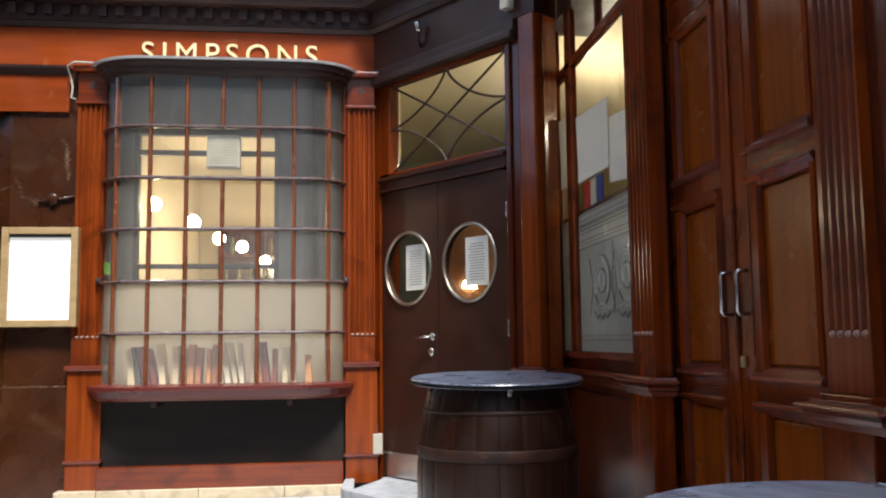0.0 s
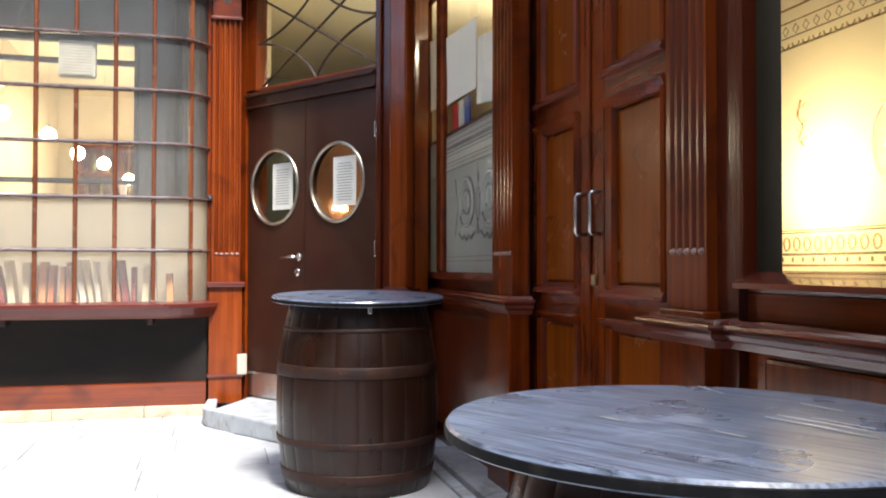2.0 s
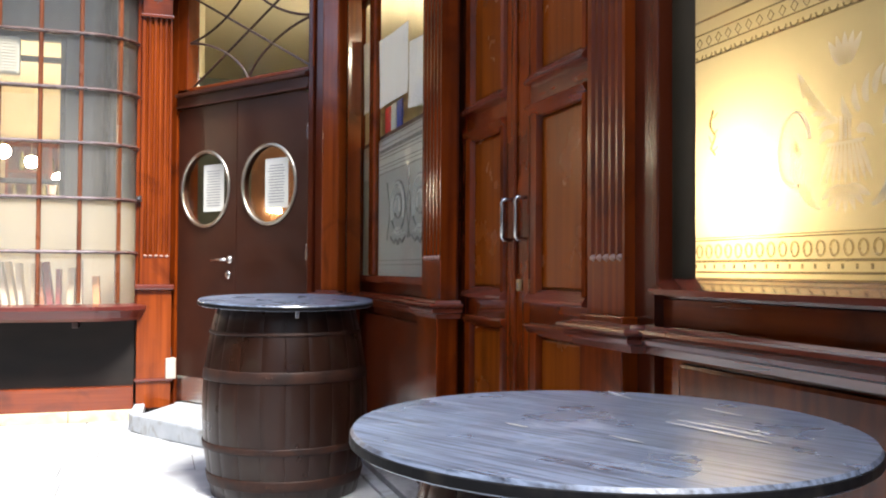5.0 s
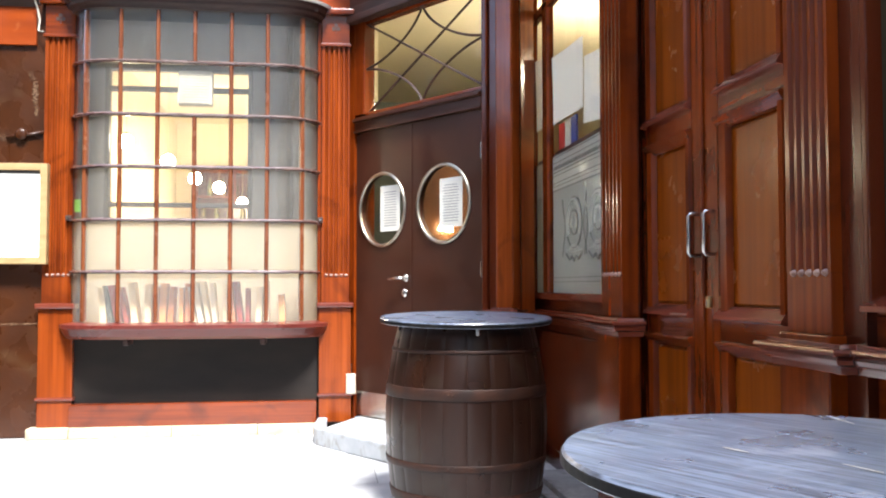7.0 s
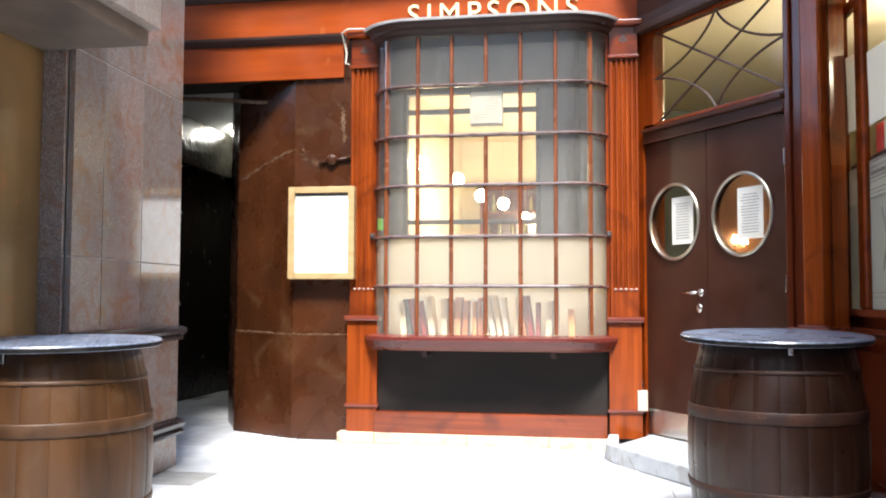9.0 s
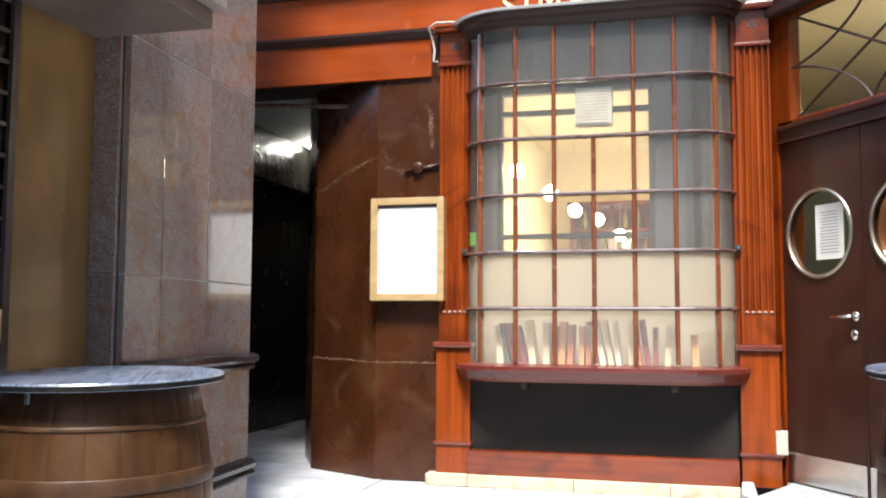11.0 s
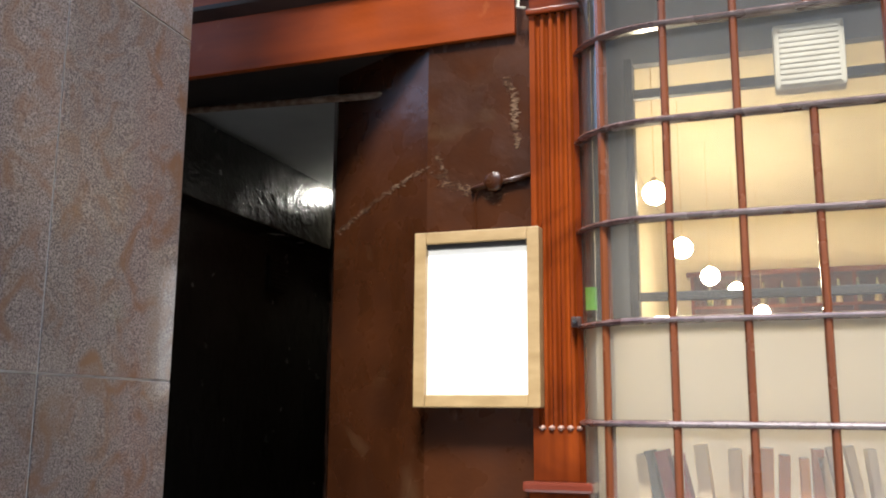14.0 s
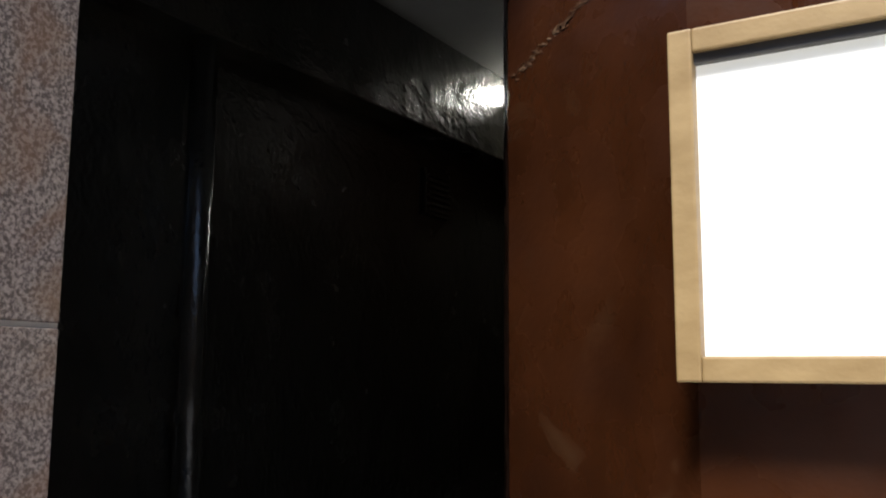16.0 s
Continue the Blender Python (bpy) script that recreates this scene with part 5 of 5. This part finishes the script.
def flaking(points, spread, count, size, label, out=0.0012):
    """Small irregular chips of bared plaster strewn along a line on the wall; points carry x, y, z on the wall's face."""
    bm = bmesh.new()
    for k in range(count):
        t = random.random() * (len(points) - 1)
        i = min(int(t), len(points) - 2)
        a, b = Vector(points[i]), Vector(points[i + 1])
        along = Vector((b.x - a.x, b.y - a.y, 0))
        along = along.normalized() if along.length > 0.02 else Vector((1, 0, 0))
        c = a.lerp(b, t - i) + along * random.gauss(0, spread * 0.6) + Vector((0, 0, random.gauss(0, spread)))
        face = Vector((along.y, -along.x, 0))
        face = face if face.y < 0 else -face
        c = c + face * (out + 0.0002 * (k % 5))
        r = size * random.uniform(0.25, 1.0) ** 1.5
        lean, n = random.uniform(-0.5, 0.5), random.randint(6, 9)
        long = random.uniform(1.2, 3.0)
        ring = []
        for q in range(n):
            ang = 2 * math.pi * q / n
            rr = r * random.uniform(0.55, 1.15)
            u, v = rr * long * math.cos(ang), rr * 0.55 * math.sin(ang)
            ring.append(c + along * (u * math.cos(lean) - v * math.sin(lean)) + Vector((0, 0, u * math.sin(lean) + v * math.cos(lean))))
        low = [bm.verts.new(p) for p in ring]
        mid = [bm.verts.new(c + (p - c) * 0.7 + face * 0.0009) for p in ring]
        for q in range(n):
            bm.faces.new((low[q], low[(q + 1) % n], mid[(q + 1) % n], mid[q]))
        bm.faces.new(mid)
    return solid("wall_crack", bm, FLAKE, label, "crack")


FRONT, BASE = 6.79, 6.775
flaking([(-1.93, BASE, 0.802), (-2.38, BASE, 0.80)], 0.003, 150, 0.008, "chipped pale edge along the plaster base")
flaking([(-2.39, BASE + 0.003, 0.80), (-2.975, BASE + 0.303, 0.815)], 0.003, 170, 0.008, "chipped pale edge along the angled plaster base")
flaking([(-2.40, 6.798, 2.245), (-2.66, 6.931, 2.175), (-2.96, 7.085, 2.04)], 0.007, 190, 0.007, "jagged pale crack across the angled brown wall")
flaking([(-2.02, FRONT, 2.09), (-2.16, FRONT, 2.115), (-2.28, FRONT, 2.16), (-2.375, FRONT, 2.235)], 0.014, 150, 0.006, "flaking brown paint round the cable junction")
flaking([(-2.03, FRONT, 2.60), (-1.99, FRONT, 2.52), (-2.0, FRONT, 2.42), (-1.985, FRONT, 2.30)], 0.013, 170, 0.008, "peeling patch of brown wall paint")
flaking([(-2.34, FRONT, 2.30), (-2.30, FRONT, 2.20), (-2.22, FRONT, 2.14)], 0.010, 60, 0.005, "small chips in the brown wall paint")

rod = thing("passage_rod", (-2.6, 6.96, 2.66), "thin iron bar across the passage head", "bar")
part("rod", tube([(-2.56, 6.93, 2.655), (-4.3, 7.3, 2.86)], 0.018, None, 8), CHIPPED, rod)
pl = thing("passage_lamp", (-4.05, 9.7, 2.96), "white bulkhead lamp on the passage ceiling", "lamp")
part("base", box(-4.14, -3.96, 9.62, 9.78, 2.975, 3.0, 0.006), WHITE_PLASTIC, pl)
part("diffuser", box(-4.13, -3.97, 9.63, 9.77, 2.92, 2.975, 0.02), PASSAGE_GLOW, pl, "glowing white diffuser")
vg = thing("wall_vent", (-4.35, 9.0, 2.2), "black louvred air brick on the passage wall", "vent")
part("frame", box(-4.358, -4.335, 8.82, 9.06, 2.06, 2.31, 0.004), BLACK_PAINT, vg)
for i in range(7):
    part("slat", box(-4.34, -4.322, 8.835, 9.045, 2.08 + i * 0.031, 2.094 + i * 0.031, 0.002), BLACK_PAINT, vg)
pp = thing("drain_pipe", (-4.2, 7.25, 0.0), "upright round pipe painted glossy black", "pipe")
part("pipe", tube([(-4.28, 7.2, 0), (-4.28, 7.2, 2.46)], 0.05, None, 16), BLACK_PAINT, pp, "", True)

# ---- barrel tables ----
def barrel_table(name, at, height, top_r, tilt, label, belly=0.395, end=0.325, turn=0.0, wood=BARREL_WOOD, iron=HOOP_IRON):
    x, y = at
    b = thing("barrel_table", (x, y, 0), label, "barrel table", "barrel tables")
    h = height - 0.03
    count = 22
    def rad(z):
        t = (z / h - 0.46) / 0.54
        return end + (belly - end) * max(0.0, 1 - t * t * 0.92)
    for k in range(count):
        a0 = turn + 2 * math.pi * k / count + 0.0003
        a1 = turn + 2 * math.pi * (k + 1) / count - 0.0003
        bm = bmesh.new()
        rows = []
        jit = random.uniform(-0.0005, 0.0005)
        for j in range(13):
            z = h * j / 12
            r = rad(z) + jit
            rows.append([bm.verts.new((x + (r + dr) * math.cos(a), y + (r + dr) * math.sin(a), z)) for a, dr in ((a0, -0.0005), (a0 + 0.003, 0), (a0 * 0.72 + a1 * 0.28, 0), ((a0 + a1) / 2, 0), (a0 * 0.28 + a1 * 0.72, 0), (a1 - 0.003, 0), (a1, -0.0005), (a1, -0.03), (a0, -0.03))])
        for p, q in zip(rows, rows[1:]):
            for i in range(9):
                bm.faces.new((p[i], p[(i + 1) % 9], q[(i + 1) % 9], q[i]))
        bm.faces.new(rows[0])
        bm.faces.new(rows[-1])
        stave = part("stave", bm, wood, b)
        for p in stave.data.polygons:
            p.use_smooth = p.index < 108 and p.index % 9 < 6
    for z0, z1 in ((0.06, 0.112), (0.228, 0.260), (0.548, 0.601), (h - 0.128, h - 0.112)):
        prof = [(rad(z0) - 0.004, z0), (rad(z0) + 0.004, z0), (rad(z0) + 0.006, z0 + 0.004), (rad(z1) + 0.006, z1 - 0.004), (rad(z1) + 0.004, z1), (rad(z1) - 0.004, z1)]
        hoop = part("hoop", lathe(prof, 44, None, Matrix.Translation((x, y, 0))), iron, b, "", True)
        for s in (-0.03, 0.03):
            a = turn - 1.9 + s
            zz = (z0 + z1) / 2
            part("rivet", lathe([(0.008, 0), (0.006, 0.004), (0.001, 0.006)], 8, None, Matrix.Translation((x + (rad(zz) + 0.003) * math.cos(a), y + (rad(zz) + 0.003) * math.sin(a), zz)) @ pose(0, 0, 0, 90, 0, math.degrees(a) + 90)), iron, hoop)
    m = Matrix.Translation((x, y, height)) @ Matrix.Rotation(tilt, 4, "X")
    part("tabletop", lathe([(top_r - 0.004, -0.026), (top_r, -0.022), (top_r, -0.006), (top_r - 0.004, 0.0)], 72, None, m), TABLE_WOOD, b, "round black painted wooden top")
    part("edge_band", lathe([(top_r - 0.003, -0.024), (top_r + 0.002, -0.022), (top_r + 0.002, -0.008), (top_r - 0.003, -0.004)], 72, None, m), TABLE_EDGE, b, "chipped table edge")
    part("bracket", box(x - 0.01, x + 0.01, y - end - 0.03, y - end + 0.0, height - 0.075, height - 0.03, 0.003), STEEL, b, "small steel bracket under the top")
    return b


barrel_table("far", (0.763, 4.433), 0.917, 0.421, 0.04, "dark oak barrel with a round black table top")
near_table = barrel_table("near", (0.875, 1.385), 0.80, 0.432, 0.008, "barrel table with a worn black grained top", 0.36, 0.29)
random.seed(11)
for (xa, ya), (xb, yb), w in (((1.08, 1.75), (1.072, 1.64), 0.004), ((1.0, 1.39), (1.05, 1.17), 0.005), ((1.03, 1.40), (1.075, 1.22), 0.006), ((1.07, 1.36), (1.10, 1.24), 0.004), ((0.84, 1.3), (0.86, 1.23), 0.003), ((1.15, 1.5), (1.165, 1.40), 0.003), ((0.72, 1.45), (0.74, 1.40), 0.003)):
    d = Vector((xb - xa, yb - ya))
    nrm = Vector((-d.y, d.x)).normalized()
    pts_l, pts_r = [], []
    for k in range(6):
        t = k / 5
        p = Vector((xa, ya)) + d * t
        ww = w * math.sin(math.pi * (0.08 + 0.84 * t)) * random.uniform(0.5, 1.1)
        pts_l.append((p + nrm * ww)[:])
        pts_r.append((p - nrm * ww)[:])
    lift = 0.8008 + 0.008 * ((ya + yb) / 2 - 1.385)
    part("scratch", prism(pts_l + pts_r[::-1], lift, lift + 0.0012), LEAD, near_table, "pale scratch in the paint")
barrel_table("left", (-2.27, 3.50), 0.90, 0.421, 0.02, "worn brown oak barrel table beside the granite wall", turn=0.1, wood=TAN_BARREL, iron=TAN_HOOP)

# ---- granite cladding and shop front ----
clad = thing("granite_cladding", (-2.73, 5.0, 0), "polished brown granite slabs with fine pale joints", "cladding", kind="structure")
CLAD = Matrix.Translation((-2.73, 5.555, 0)) @ Matrix.Rotation(radians(2.0), 4, "Z") @ Matrix.Translation((2.73, -5.555, 0))
JY = [4.24, 4.55, 5.005, 5.555]
# The high courses are unseen; they shade the side front opposite.
JZ = [0.0, 0.30, 0.87, 1.288, 2.365, 3.4, 4.6, 6.0, 7.5]
for a, b in zip(JY, JY[1:]):
    for c, d in zip(JZ, JZ[1:]):
        part("slab", box(-2.759, -2.73, a + 0.0035, b - 0.0035, c + 0.003, d - 0.003, 0.002, None, CLAD), GRANITE, clad)
for a, b in ((-4.3, -3.8), (-3.8, -3.2), (-3.2, -2.762)):
    for c, d in zip(JZ, JZ[1:]):
        part("slab", box(a + 0.002, b - 0.002, 5.541, 5.557, c + 0.002, d - 0.002, 0.002), GRANITE, clad)
for c, d in zip(JZ, JZ[1:]):
    part("slab", box(-3.2, -2.72, 4.215, 4.238, c + 0.002, d - 0.002, 0.002), GRANITE, clad)
part("joint_bed", box(-2.762, -2.7335, 4.245, 5.552, 0, 7.5, 0, None, CLAD), GROUT, clad, "pale joint mortar")
bm = sweep([(-2.73, 4.24), (-2.73, 5.56)], [(0, 0.805), (0.022, 0.81), (0.034, 0.826), (0.024, 0.840), (0.036, 0.845), (0.056, 0.862), (0.052, 0.884), (0.03, 0.897), (0, 0.902)])
bm.transform(CLAD)
part("ledge", bm, LEDGE_GRANITE, clad, "black double-rolled granite ledge")
bm = sweep([(-2.73, 4.24), (-2.73, 5.56)], [(0, 0.20), (0.03, 0.205), (0.05, 0.225), (0.03, 0.245), (0.05, 0.255), (0.055, 0.28), (0.03, 0.30), (0, 0.31)])
bm.transform(CLAD)
part("ledge", bm, LEDGE_GRANITE, clad, "black plinth ledge")

shop = thing("shop_front", (-2.85, 3.0, 0), "dark tinted glass shop front under a canopy", "shop front", kind="structure")
for y0, y1 in ((3.72, 4.21), (2.3, 3.68), (0.9, 2.26), (-2.6, 0.86)):
    bm = bmesh.new()
    bm.faces.new([bm.verts.new(c) for c in ((-2.85, y0, 0.06), (-2.85, y1, 0.06), (-2.85, y1, 2.44), (-2.85, y0, 2.44))])
    if y0 > 3.7:
        part("reveal_panel", box(-2.87, -2.845, y0, y1, 0.06, 2.44), BRONZE_PANEL, shop, "polished bronze-brown stone panel")
        bm.free()
    else:
        pane_part("pane", bm, SHOP_GLASS, shop, "", (1, 0, 0))
    part("frame", box(-2.88, -2.83, y0 - 0.04, y0, 0.0, 2.5, 0.004), CANOPY_DARK, shop)
part("rail", box(-2.88, -2.83, -2.6, 4.213, 0, 0.06, 0.004), CANOPY_DARK, shop)
part("inner_wall", box(-3.19, -3.17, -2.7, 4.213, 0, 2.6), GRANITE, shop)
for i in range(19):
    part("slat", box(-2.842, -2.828, 2.34, 3.66, 0.12 + i * 0.122, 0.135 + i * 0.122, 0.003), CANOPY_DARK, shop)
hd = part("door_pull", tube([(-2.84, 3.63, 1.0), (-2.80, 3.63, 1.0), (-2.80, 3.63, 1.12), (-2.84, 3.63, 1.12)], 0.01), BRASS, shop, "small brass handle", True)
can = thing("canopy", (-2.5, 2.5, 2.4), "deep dark metal canopy above the shop front", "canopy", kind="structure")
part("fascia", box(-2.85, -2.20, -2.6, 4.212, 2.42, 2.95, 0.006), CANOPY_STONE, can)
part("soffit_trim", box(-2.84, -2.26, -2.6, 4.2, 2.34, 2.418, 0.006), SOFFIT, can)
# Unseen wall over the canopy, added to shade and darken reflections opposite.
part("upper_wall", box(-3.2, -2.80, -2.8, 4.213, 2.95, 7.5), GRANITE, can)

# ---- flagstones ----
random.seed(5)
y = -3.3
meshes = {}
row = 0
while y < 12.6:
    h = (0.42, 0.50, 0.46)[row % 3]
    x = -4.35 + 0.31 * (row % 2) - 0.2
    while x < 1.5:
        w = random.choice((0.55, 0.68, 0.82))
        if (y < 6.9 and -2.75 < x + w / 2 < 1.55) or (y >= 5.4 and x + w / 2 < -2.2 and y < 12.5):
            key = (w, h)
            if key not in meshes:
                meshes[key] = mesh_of("paving_stone", box(0, w - 0.007, 0, h - 0.007, -0.04, 0.0, 0.004), PAVING)
            ob = new("paving_stone", meshes[key])
            ob.parent = GROUND_OB
            ob.location = (x, y, random.uniform(-0.003, 0.0))
            ob.rotation_euler = (random.uniform(-0.002, 0.002), random.uniform(-0.002, 0.002), 0)
        x += w
    y += h
    row += 1
